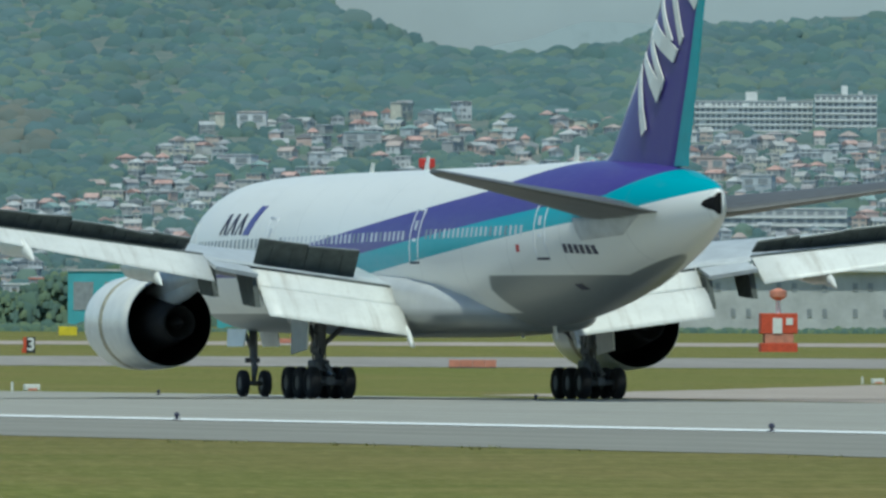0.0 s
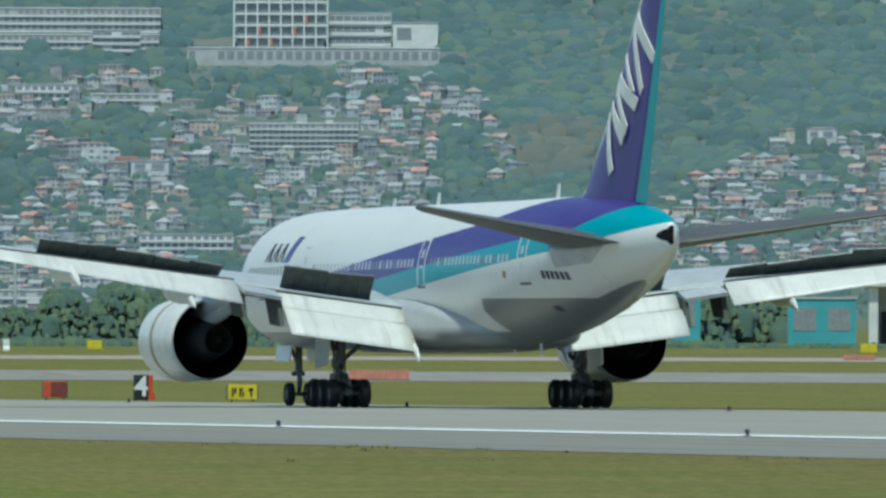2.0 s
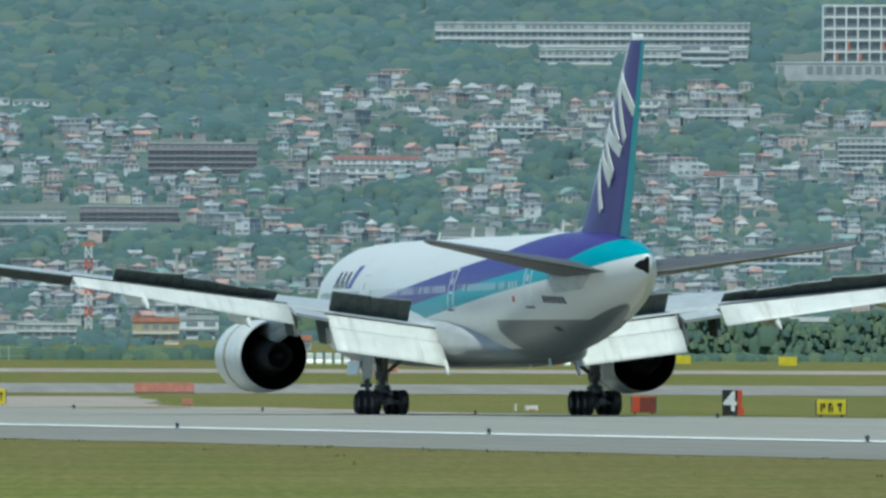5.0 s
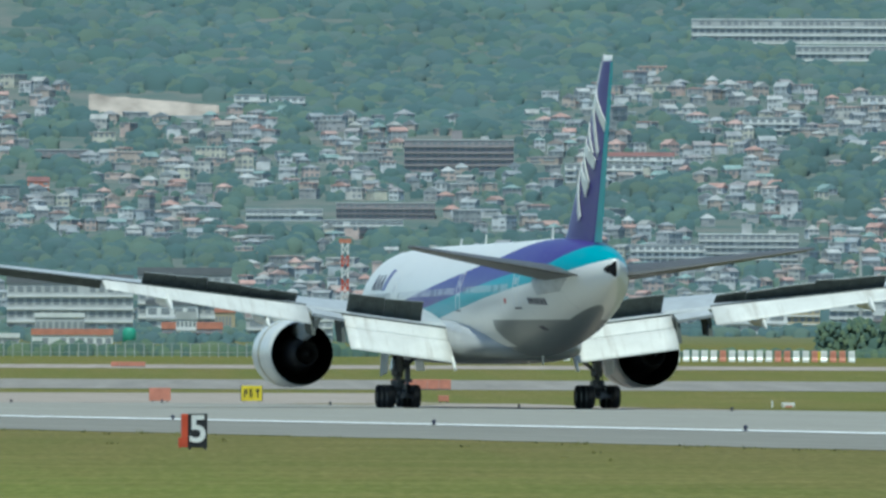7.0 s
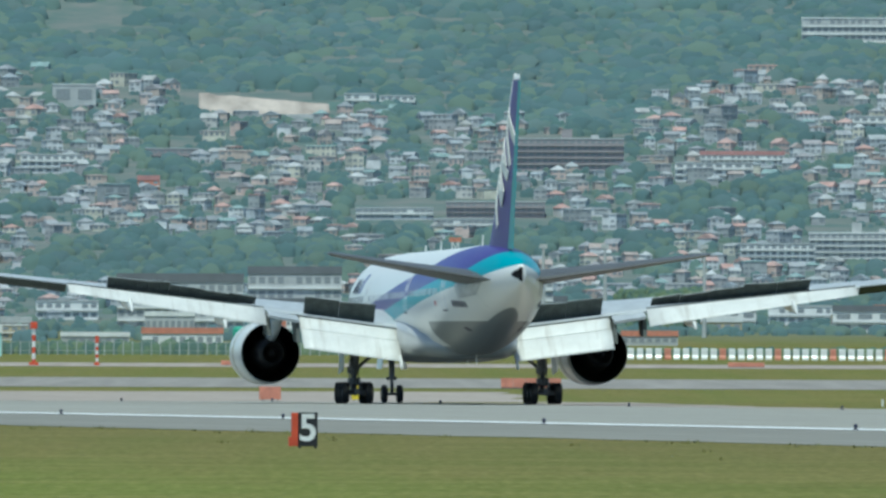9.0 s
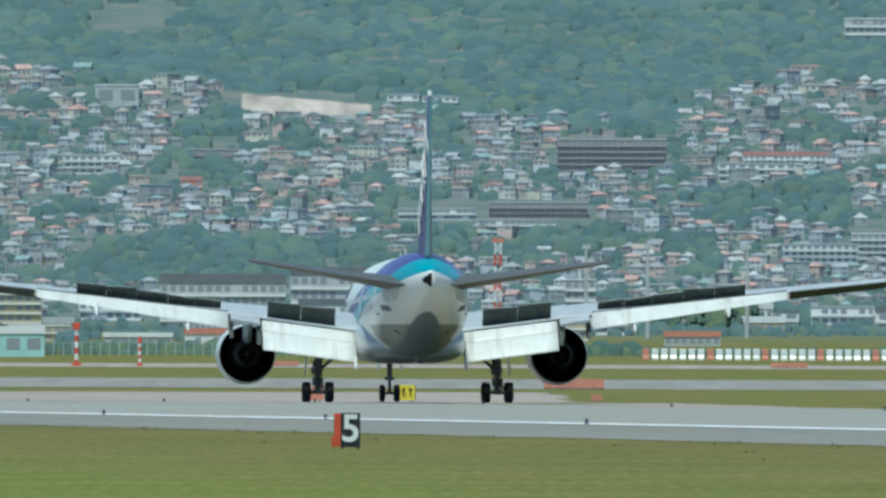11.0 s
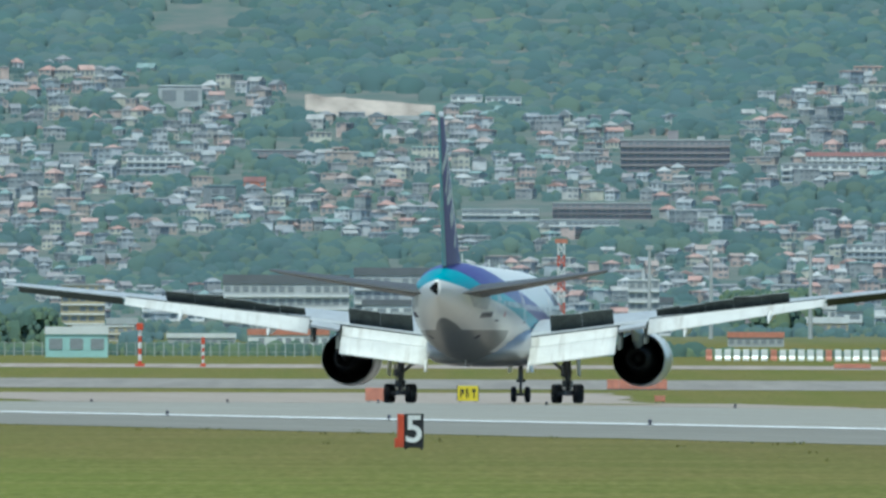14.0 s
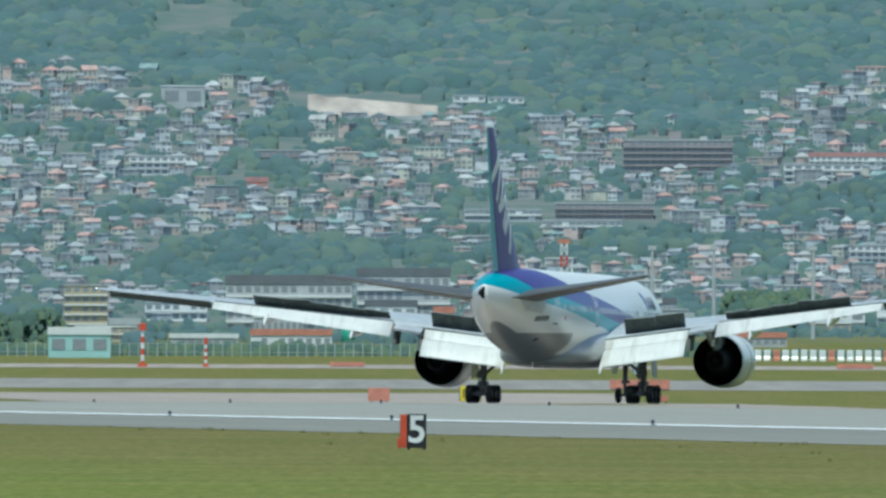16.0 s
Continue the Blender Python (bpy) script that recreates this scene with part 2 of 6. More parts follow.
M_BROWN = mat("brown_tile", (0.35, 0.32, 0.325), 0.7, vary=0.2, scale=0.4)
M_REDROOF = mat("red_sheet_roof", (0.52, 0.27, 0.25), 0.7, vary=0.2, scale=0.4)
M_DULLBROWN = mat("dull_brown_slab", (0.40, 0.36, 0.35), 0.8, vary=0.15, scale=0.4)
M_BEIGE = mat("bare_cutting", (0.46, 0.40, 0.35), 0.9, vary=0.4, scale=0.15, fine=1.2, relief=0.3)
M_YELLOWISH = mat("ochre_render", (0.50, 0.42, 0.27), 0.8, vary=0.15)
# Lighter than dark glass: distance haze is mixed into this colour.
M_WINDARK = mat("window_glass", (0.30, 0.32, 0.33), 0.25, vary=0.2)
def foliage(m, share):
    """Leaves let light through: part of it is scattered on the far side."""
    t = m.node_tree
    b = t.nodes["Principled BSDF"]
    tr, mx = t.nodes.new("ShaderNodeBsdfTranslucent"), t.nodes.new("ShaderNodeMixShader")
    t.links.new(b.inputs["Base Color"].links[0].from_socket, tr.inputs[0])
    mx.inputs[0].default_value = share * 0.6
    t.links.new(b.outputs[0], mx.inputs[1])
    t.links.new(tr.outputs[0], mx.inputs[2])
    t.links.new(mx.outputs[0], t.nodes["Material Output"].inputs[0])
    # a crown is many leaves that mostly lie open to the sky: lean the shading normal upwards
    geo, sc, ad, no = t.nodes.new("ShaderNodeNewGeometry"), t.nodes.new("ShaderNodeVectorMath"), t.nodes.new("ShaderNodeVectorMath"), t.nodes.new("ShaderNodeVectorMath")
    sc.operation, ad.operation, no.operation = "SCALE", "ADD", "NORMALIZE"
    t.links.new(geo.outputs["Normal"], sc.inputs[0])
    sc.inputs["Scale"].default_value = 0.55
    t.links.new(sc.outputs[0], ad.inputs[0])
    ad.inputs[1].default_value = (-0.05, -0.42, 0.75)
    t.links.new(ad.outputs[0], no.inputs[0])
    t.links.new(no.outputs[0], b.inputs["Normal"])
    return m


M_LEAF = foliage(island_mat("leaf_green", [(0.128, 0.206, 0.150), (0.160, 0.240, 0.150), (0.108, 0.186, 0.150), (0.190, 0.262, 0.150), (0.120, 0.196, 0.162), (0.144, 0.222, 0.146)], 0.9, 0.06, 0.6, 0.1), 0.6)
# Woods, groves and scrub: blue-grey distance haze is mixed into the leaf colours.
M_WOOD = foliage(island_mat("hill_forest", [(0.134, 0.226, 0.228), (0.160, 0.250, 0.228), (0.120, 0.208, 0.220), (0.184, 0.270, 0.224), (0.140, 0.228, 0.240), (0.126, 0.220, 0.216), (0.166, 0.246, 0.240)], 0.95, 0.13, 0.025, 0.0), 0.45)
M_GROVE = foliage(island_mat("hazed_grove_green", [(0.128, 0.214, 0.212), (0.150, 0.236, 0.212), (0.116, 0.200, 0.206), (0.174, 0.254, 0.212), (0.134, 0.216, 0.224)], 0.95, 0.13, 0.025, 0.0), 0.45)
M_SCRUB = foliage(island_mat("hazed_scrub_brown", [(0.200, 0.236, 0.216), (0.226, 0.250, 0.220), (0.182, 0.226, 0.210)], 0.95, 0.13, 0.025, 0.0), 0.45)
# Haze as surface colour: for the added sheet, then for the far ridge.
M_HAZE = mat("painted_haze", (0.56, 0.62, 0.61), 0.95, vary=0.06, scale=0.004, fine=0.02)
M_FARHILL = mat("hazed_ridge_woods", (0.36, 0.43, 0.44), 0.95, vary=0.08, scale=0.01, fine=0.2)
M_DARKROOF = mat("dark_sheet_roof", (0.17, 0.18, 0.19), 0.7, vary=0.15, scale=0.3)
M_TRUNK = mat("bark", (0.13, 0.11, 0.085), 0.9)
# Several wall and roof tints lean blue: distance haze is mixed in.
WALLS = [(0.68, 0.66, 0.62), (0.55, 0.57, 0.58), (0.78, 0.79, 0.79), (0.50, 0.50, 0.50), (0.74, 0.58, 0.52), (0.58, 0.62, 0.64), (0.80, 0.80, 0.79), (0.66, 0.55, 0.48), (0.76, 0.72, 0.60), (0.45, 0.47, 0.47)]
ROOFS = [(0.35, 0.37, 0.39), (0.41, 0.43, 0.45), (0.32, 0.35, 0.37), (0.56, 0.36, 0.32), (0.47, 0.48, 0.47), (0.36, 0.40, 0.43), (0.58, 0.40, 0.36), (0.30, 0.42, 0.41), (0.43, 0.46, 0.47), (0.55, 0.57, 0.57), (0.38, 0.37, 0.38), (0.47, 0.40, 0.37)]
M_HWALL, M_HROOF = island_mat("house_walls", WALLS, 0.85), island_mat("house_roofs", ROOFS, 0.8)
M_OWALL, M_OROOF = object_mat("house_wall", WALLS, 0.85), object_mat("house_roof", ROOFS, 0.8)
M_BRIGHTRED = mat("bright_red_paint", (0.62, 0.045, 0.035), 0.5, vary=0.15)
M_SHADED = mat("shaded_window", (0.22, 0.24, 0.27), 0.3, vary=0.15)
M_TUFT = mat("tuft_green", (0.19, 0.19, 0.06), 0.9, vary=0.4, scale=0.5)
M_PALETEAL = mat("pale_teal_sheet", (0.42, 0.66, 0.62), 0.6, vary=0.12, scale=0.4)
M_BLACK.node_tree.nodes["Principled BSDF"].inputs["Specular IOR Level"].default_value = 0.1
M_PLATE = mat("worn_plate", (0.55, 0.57, 0.57), 0.4, vary=0.15, dirt=(0.35, 0.35, 0.33))
M_CHROME = mat("bright_steel", (0.6, 0.61, 0.62), 0.25, 0.8, vary=0.2, scale=5)


# ---- mesh helpers ----
def mesh_of(bm, name, material, smooth=False):
    me = bpy.data.meshes.new(name)
    bmesh.ops.recalc_face_normals(bm, faces=bm.faces)
    bm.to_mesh(me)
    bm.free()
    for m in (material if isinstance(material, (list, tuple)) else [material]):
        me.materials.append(m)
    if smooth:
        me.polygons.foreach_set("use_smooth", [True] * len(me.polygons))
    return me


def part(name, bm, material, parent, label="", smooth=False):
    ob = new(name, mesh_of(bm, name, material, smooth))
    ob.parent = parent
    if label:
        ob["label"] = label
    return ob


def thing(name, m, label, category, group="", kind=""):
    ob = new(name)
    ob.empty_display_size = 0.2
    ob.matrix_basis = m
    return tagged(ob, label, category, group, kind)


def box(bm, x0, x1, y0, y1, z0, z1, bevel=0.0, m=None):
    v = [bm.verts.new(p) for p in ((x0, y0, z0), (x1, y0, z0), (x1, y1, z0), (x0, y1, z0), (x0, y0, z1), (x1, y0, z1), (x1, y1, z1), (x0, y1, z1))]
    if m is not None:
        for q in v:
            q.co = m @ q.co
    f = [bm.faces.new([v[i] for i in ids]) for ids in ((3, 2, 1, 0), (4, 5, 6, 7), (0, 1, 5, 4), (1, 2, 6, 5), (2, 3, 7, 6), (3, 0, 4, 7))]
    if bevel:
        bmesh.ops.bevel(bm, geom=list({e for q in f for e in q.edges}), offset=bevel, segments=2, affect="EDGES", profile=0.5)
    return bm


def tube(bm, a, b, r0, r1=None, n=12):
    """A round bar from a to b."""
    r1 = r0 if r1 is None else r1
    a, b = Vector(a), Vector(b)
    q = (b - a).to_track_quat("Z", "Y").to_matrix()
    rings = []
    for p, r in ((a, r0), (b, r1)):
        rings.append([bm.verts.new(p + q @ Vector((r * math.cos(k * math.tau / n), r * math.sin(k * math.tau / n), 0))) for k in range(n)])
    for k in range(n):
        bm.faces.new((rings[0][k], rings[0][(k + 1) % n], rings[1][(k + 1) % n], rings[1][k]))
    bm.faces.new(rings[0][::-1])
    bm.faces.new(rings[1])
    return bm


def loft(bm, rings, caps=True):
    """Skin over rings of points, all of one count."""
    vs = [[bm.verts.new(p) for p in ring] for ring in rings]
    n = len(vs[0])
    for a, b in zip(vs, vs[1:]):
        for k in range(n):
            bm.faces.new((a[k], a[(k + 1) % n], b[(k + 1) % n], b[k]))
    if caps:
        bm.faces.new(vs[0][::-1])
        bm.faces.new(vs[-1])
    return bm


def lathe(bm, profile, centre, n=40):
    """Turn (y, radius) pairs round an axis along y through centre."""
    rings = [[(centre[0] + r * math.cos(k * math.tau / n), centre[1] + y, centre[2] + r * math.sin(k * math.tau / n)) for k in range(n)] for y, r in profile]
    return loft(bm, rings, caps=False)


def at(s):
    """Station, metres behind the nose, to the aircraft's y."""
    return 31.77 - s


def lerp(x, xs, ys):
    return float(np.interp(x, xs, ys))


# ---- the airliner; origin on the ground between the main gears, nose towards +y ----
FS = [0, 0.5, 1.2, 2.4, 4, 6, 8.5, 12, 16, 40, 44, 48, 52, 56, 59, 61.5, 63.0, 63.5]
F_TOP = [5.0, 5.75, 6.3, 7.05, 7.85, 8.35, 8.62, 8.74, 8.8, 8.96, 9.0, 9.05, 9.03, 8.9, 8.68, 8.35, 8.05, 7.85]
F_BOT = [4.8, 4.05, 3.65, 3.2, 2.85, 2.65, 2.56, 2.52, 2.52, 2.68, 2.8, 3.2, 3.85, 4.68, 5.4, 6.1, 6.62, 6.85]
F_HW = [0.05, 0.75, 1.2, 1.75, 2.25, 2.65, 2.93, 3.08, 3.1, 3.1, 3.09, 2.98, 2.72, 2.22, 1.62, 0.95, 0.42, 0.2]


def smooth_lerp(x, xs, ys):
    """Cubic through the table."""
    i = min(max(int(np.searchsorted(xs, x)) - 1, 0), len(xs) - 2)
    d = [(ys[k + 1] - ys[k]) / (xs[k + 1] - xs[k]) for k in range(len(xs) - 1)]
    def slope(k):
        if k == 0 or k == len(xs) - 1:
            return d[0 if k == 0 else -1]
        a, b = d[k - 1], d[k]
        return 0 if a * b <= 0 else 2 * a * b / (a + b)
    h = xs[i + 1] - xs[i]
    u = (x - xs[i]) / h
    return ((2 * u**3 - 3 * u**2 + 1) * ys[i] + (u**3 - 2 * u**2 + u) * h * slope(i) + (3 * u**2 - 2 * u**3) * ys[i + 1] + (u**3 - u**2) * h * slope(i + 1))


def body(s):
    top, bot, hw = (smooth_lerp(s, FS, q) for q in (F_TOP, F_BOT, F_HW))
    return (top + bot) / 2, (top - bot) / 2, hw


def skin(s, z, side, out=0.0):
    """A point on the fuselage side at that station and height."""
    cz, rh, hw = body(s)
    u = max(-1.0, min(1.0, (z - cz) / rh))
    return Vector((side * (hw * math.sqrt(max(0, 1 - u * u)) + out), at(s), z))


def patch(bm, corners, side, out=0.015, nu=1, nv=2, thick=0.03):
    """A thin panel that follows the fuselage side; corners are (s, z) in order round."""
    a, b, c, d = corners
    def p(u, v, o):
        s = (a[0] * (1 - u) + b[0] * u) * (1 - v) + (d[0] * (1 - u) + c[0] * u) * v
        z = (a[1] * (1 - u) + b[1] * u) * (1 - v) + (d[1] * (1 - u) + c[1] * u) * v
        return skin(s, z, side, o)
    g = {(i, j, k): bm.verts.new(p(i / nu, j / nv, out - k * thick)) for i in range(nu + 1) for j in range(nv + 1) for k in (0, 1)}
    for i in range(nu):
        for j in range(nv):
            for k in (0, 1):
                q = [g[i, j, k], g[i + 1, j, k], g[i + 1, j + 1, k], g[i, j + 1, k]]
                bm.faces.new(q if k == 0 else q[::-1])
    edge = [(i, 0) for i in range(nu)] + [(nu, j) for j in range(nv)] + [(i, nv) for i in range(nu, 0, -1)] + [(0, j) for j in range(nv, 0, -1)]
    for (i, j), (i2, j2) in zip(edge, edge[1:] + edge[:1]):
        bm.faces.new((g[i, j, 0], g[i, j, 1], g[i2, j2, 1], g[i2, j2, 0]))
    return bm


AIRFOIL = [(0, 0), (0.02, 0.028), (0.08, 0.05), (0.2, 0.066), (0.4, 0.07), (0.65, 0.048), (0.85, 0.02), (1, 0.002),
           (1, -0.002), (0.85, -0.012), (0.65, -0.03), (0.4, -0.05), (0.2, -0.048), (0.08, -0.034), (0.02, -0.018)]


def foil(lat, le, te, z, thick=1.0, twist=0.0, vertical=False):
    """A wing section: from station le to te; the trailing edge at height z."""
    c = te - le
    pts = []
    for u, w in AIRFOIL:
        if vertical:
            pts.append((w * c * thick, at(le + u * c), z))
        else:
            pts.append((lat, at(le + u * c), z + w * c * thick + (1 - u) * c * twist))
    return pts


W_LAT = [0.5, 3.1, 9.7, 22.8, 29.6, 30.45]
W_LE = [18.6, 20.4, 25.1, 34.0, 38.6, 39.9]
W_TE = [33.9, 33.9, 34.4, 38.2, 40.6, 41.0]
W_Z = [4.05, 4.35, 5.2, 6.75, 7.55, 7.65]
E_LAT, E_Z = 9.6, 2.92


def slab(bm, quad, thick):
    """A solid panel on four points, thickened both ways along its normal."""
    q = [Vector(p) for p in quad]
    n = (q[2] - q[0]).cross(q[3] - q[1]).normalized() * thick / 2
    a, b = [bm.verts.new(p + n) for p in q], [bm.verts.new(p - n) for p in q]
    bm.faces.new(a)
    bm.faces.new(b[::-1])
    for k in range(4):
        bm.faces.new((a[k], b[k], b[(k + 1) % 4], a[(k + 1) % 4]))
    return bm


def wing_side(jet, sd):
    P = lambda lat, s, z: (sd * lat, at(s), z)
    bm = bmesh.new()
    loft(bm, [[(sd * x, y, z) for x, y, z in foil(l, le, te, z, 0.85, 0.035)] for l, le, te, z in zip(W_LAT, W_LE, W_TE, W_Z)])
    wing = part("wing", bm, M_WING, jet, "swept light-grey wing", True)
    # flaps: hanging steeply behind the wing, each with a slot between two panels
    def flap(name, a, b, label, two):
        f = None
        for k, (u0, u1, dz) in enumerate(((0.0, 0.36, 0.0), (0.38, 1.0, 0.0)) if two else ((0.0, 1.0, 0.0),)):
            bm = bmesh.new()
            rings = []
            for n_ in range(9):
                v = n_ / 8
                le, te = [np.array(a[i]) * (1 - v) + np.array(b[i]) * v for i in (0, 1)]
                p0, p1 = le + (te - le) * u0, le + (te - le) * u1
                d = p1 - p0
                c = float(np.hypot(d[1], d[2]))
                nrm = np.array([0, -d[2], d[1]]) / c
                ring = []
                for u, w in AIRFOIL:
                    q = p0 + d * u + nrm * w * c * (1.3 if two else 1.0)
                    ring.append(P(q[0], q[1], q[2]))
                rings.append(ring)
            loft(bm, rings)
            o = part(name if k == 0 else "flap_panel", bm, M_FLAP, jet if f is None else f, label if k == 0 else "", True)
            f = f or o
        # A dark bar stands in for the shade in the flap's slot.
        bm = tube(bmesh.new(), P(a[0][0], a[0][1] - 0.03, a[0][2] + 0.03), P(b[0][0], b[0][1] - 0.03, b[0][2] + 0.03), 0.07, n=8)
        part("slot_shade_bar", bm, M_UNDER, f, "dark bar for the slot's shade along the flap's leading edge")
        return f
    flap("inboard_flap", ((3.3, 34.0, 4.25), (3.3, 36.6, 2.42)), ((9.0, 34.25, 4.98), (9.0, 36.7, 3.18)), "white double-slotted flap, fully lowered", True)
    flap("outboard_flap", ((11.1, 34.75, 5.48), (11.1, 36.4, 4.48)), ((22.8, 38.0, 6.8), (22.8, 39.2, 6.33)), "white single-slotted flap, lowered", False)
    # spike fairing at the flap's inner end and canoe fairings under the outer flap
    bm = bmesh.new()
    loft(bm, [[P(3.35 + 0.09 * math.cos(k), s + r * 0.7 * math.sin(k), z + r * 0.5 * math.sin(k)) for k in np.linspace(0, math.tau, 9)[:-1]] for s, z, r in ((35.6, 3.0, 0.2), (36.4, 2.5, 0.26), (36.8, 2.2, 0.14), (37.0, 2.0, 0.02))])
    part("flap_fairing", bm, M_WHITE, jet, "", True)
    for lat, s0, z0 in ((13.6, 36.3, 4.95), (19.2, 38.0, 5.85)):
        bm = bmesh.new()
        loft(bm, [[P(lat + r * 0.55 * math.cos(k), s0 + ds, z0 + dz + r * math.sin(k)) for k in np.linspace(0, math.tau, 13)[:-1]] for ds, dz, r in ((-4.2, 0.1, 0.02), (-3.2, 0.0, 0.3), (-1.5, -0.05, 0.42), (0.0, -0.12, 0.36), (0.9, -0.42, 0.2), (1.35, -0.62, 0.03))])
        part("flap_track_fairing", bm, M_WHITE, jet, "", True)
    # flaperon behind the engine and drooped structure in the gap
    bm = slab(bmesh.new(), (P(9.15, 33.9, 5.1), P(10.95, 34.4, 5.35), P(10.95, 36.0, 5.0), P(9.15, 35.6, 4.7)), 0.16)
    part("flaperon", bm, M_WING, jet)
    bm = bmesh.new()
    for lat, z in ((9.2, 4.35), (10.9, 4.75)):
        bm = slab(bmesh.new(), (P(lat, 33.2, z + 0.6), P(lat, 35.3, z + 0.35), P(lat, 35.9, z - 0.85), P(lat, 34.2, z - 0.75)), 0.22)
        part("flap_mechanism", bm, M_UNDER, jet, "dark flap drive gear")
    # spoilers, all raised: hinge at the front, rear-facing undersides coloured dark as shade
    tilt = random.Random(8)
    def spoiler(l0, l1, h0, h1, up0, up1, chord0, chord1):
        bm = bmesh.new()
        up0, up1 = up0 + tilt.uniform(-0.07, 0.07), up1 + tilt.uniform(-0.07, 0.07)
        a0, a1 = P(l0, h0[0], h0[1]), P(l1, h1[0], h1[1])
        b0, b1 = P(l0, h0[0] + chord0, h0[1] + up0), P(l1, h1[0] + chord1, h1[1] + up1)
        slab(bm, (a0, a1, b1, b0), 0.07)
        for v in (0.3, 0.7):
            p = [Vector(a0).lerp(Vector(a1), v), Vector(b0).lerp(Vector(b1), v)]
            tube(bm, p[0].lerp(p[1], 0.1) + Vector((0, -0.05, -0.08)), p[0].lerp(p[1], 0.85) + Vector((0, -0.02, -0.05)), 0.03, n=6)
        sp = part("spoiler", bm, M_UNDER, jet, "raised spoiler panel, coloured dark for its underside's shade")
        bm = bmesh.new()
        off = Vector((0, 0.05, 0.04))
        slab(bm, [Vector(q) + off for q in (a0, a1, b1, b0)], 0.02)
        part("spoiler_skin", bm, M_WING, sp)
    for l0, l1, up in ((11.5, 13.08, 0.44), (13.1, 14.74, 0.47), (14.76, 16.64, 0.6), (16.66, 18.5, 0.64), (18.52, 20.35, 0.61)):
        hz = lambda l: (lerp(l, [11.8, 20.9], [33.7, 36.4]), lerp(l, [11.8, 20.9], [5.72, 6.68]))
        spoiler(l0, l1, hz(l0), hz(l1), up, up, 0.75, 0.75)
    for l0, l1 in ((4.5, 6.6), (6.62, 8.65)):
        hz = lambda l: (lerp(l, [4.6, 8.7], [32.8, 33.2]), lerp(l, [4.6, 8.7], [4.4, 4.9]))
        spoiler(l0, l1, hz(l0), hz(l1), 1.3, 1.2, 1.05, 1.05)
    # aileron, trailing edge up; dark colour stands for its shaded underside
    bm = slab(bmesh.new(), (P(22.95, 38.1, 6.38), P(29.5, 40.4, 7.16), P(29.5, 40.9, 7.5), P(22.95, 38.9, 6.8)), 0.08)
    part("aileron", bm, M_UNDER, jet, "aileron coloured dark for its underside's shade")
    bm = bmesh.new()
    lathe(bm, [(-0.25, 0.01), (-0.15, 0.06), (0.1, 0.06), (0.2, 0.01)], P(30.45, 40.3, 7.68), 8)
    part("wingtip_light", bm, M_LAMP, jet, "lit white wingtip light")
    # engine
    c = (sd * E_LAT, 0.7, E_Z)
    bm = bmesh.new()
    lathe(bm, [(at(s), r * 1.04) for s, r in ((22.4, 1.28), (20.9, 1.33), (20.45, 1.42), (20.3, 1.52), (20.4, 1.62), (20.9, 1.71), (21.8, 1.76), (23.2, 1.77), (24.4, 1.755), (25.5, 1.71), (26.25, 1.65), (26.26, 1.63))], c, 56)
    cowl = part("engine_nacelle", bm, M_WHITE, jet, "white engine cowl with a dark open rear nozzle", True)
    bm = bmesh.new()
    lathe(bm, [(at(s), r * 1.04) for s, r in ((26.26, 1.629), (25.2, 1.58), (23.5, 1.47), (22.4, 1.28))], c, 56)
    part("fan_duct", bm, M_BLACK, cowl, "duct lining, near black for the nozzle's inner shade", True)
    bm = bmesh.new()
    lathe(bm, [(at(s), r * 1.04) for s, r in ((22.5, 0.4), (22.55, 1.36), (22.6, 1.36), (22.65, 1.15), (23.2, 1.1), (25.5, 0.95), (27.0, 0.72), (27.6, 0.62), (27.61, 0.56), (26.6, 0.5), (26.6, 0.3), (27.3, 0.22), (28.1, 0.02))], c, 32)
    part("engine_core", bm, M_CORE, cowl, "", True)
    bm = bmesh.new()
    lathe(bm, [(at(s), r * 1.04) for s, r in ((22.85, 1.76), (22.86, 1.778), (23.3, 1.78), (23.31, 1.76))], c, 56)
    part("cowl_joint", bm, M_JOINT, cowl, "stained metal joint ring")
    bm = bmesh.new()
    loft(bm, [[P(E_LAT + w * math.cos(k), s + l * math.sin(k), z) for k in np.linspace(0, math.tau, 17)[:-1]] for s, z, w, l in ((25.0, 4.0, 0.30, 2.6), (26.2, 4.5, 0.28, 3.4), (27.6, 4.95, 0.26, 4.4))])
    part("pylon", bm, M_WING, jet, "grey engine pylon", True)
    bm = bmesh.new()
    loft(bm, [[P(E_LAT + w * math.cos(k), s, z + h * math.sin(k)) for k in np.linspace(0, math.tau, 17)[:-1]] for s, z, w, h in ((24.0, 4.0, 0.28, 0.4), (26.4, 4.0, 0.28, 0.42), (28.0, 4.2, 0.22, 0.36), (30.2, 4.6, 0.08, 0.2))])
    part("pylon_fairing", bm, M_WING, jet, "", True)
    # tailplane
    bm = bmesh.new()
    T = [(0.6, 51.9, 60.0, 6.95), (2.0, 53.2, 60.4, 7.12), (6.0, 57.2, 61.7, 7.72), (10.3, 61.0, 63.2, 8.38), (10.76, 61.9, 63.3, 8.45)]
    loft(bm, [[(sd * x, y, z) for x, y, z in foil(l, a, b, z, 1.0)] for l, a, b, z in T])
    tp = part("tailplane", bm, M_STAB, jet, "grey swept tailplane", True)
    bm = bmesh.new()
    slab(bm, (P(2.2, 58.9, 7.3), P(10.2, 62.55, 8.32), P(10.2, 62.6, 8.36), P(2.2, 58.96, 7.36)), 0.02)
    part("elevator_joint", bm, M_MARK, tp)
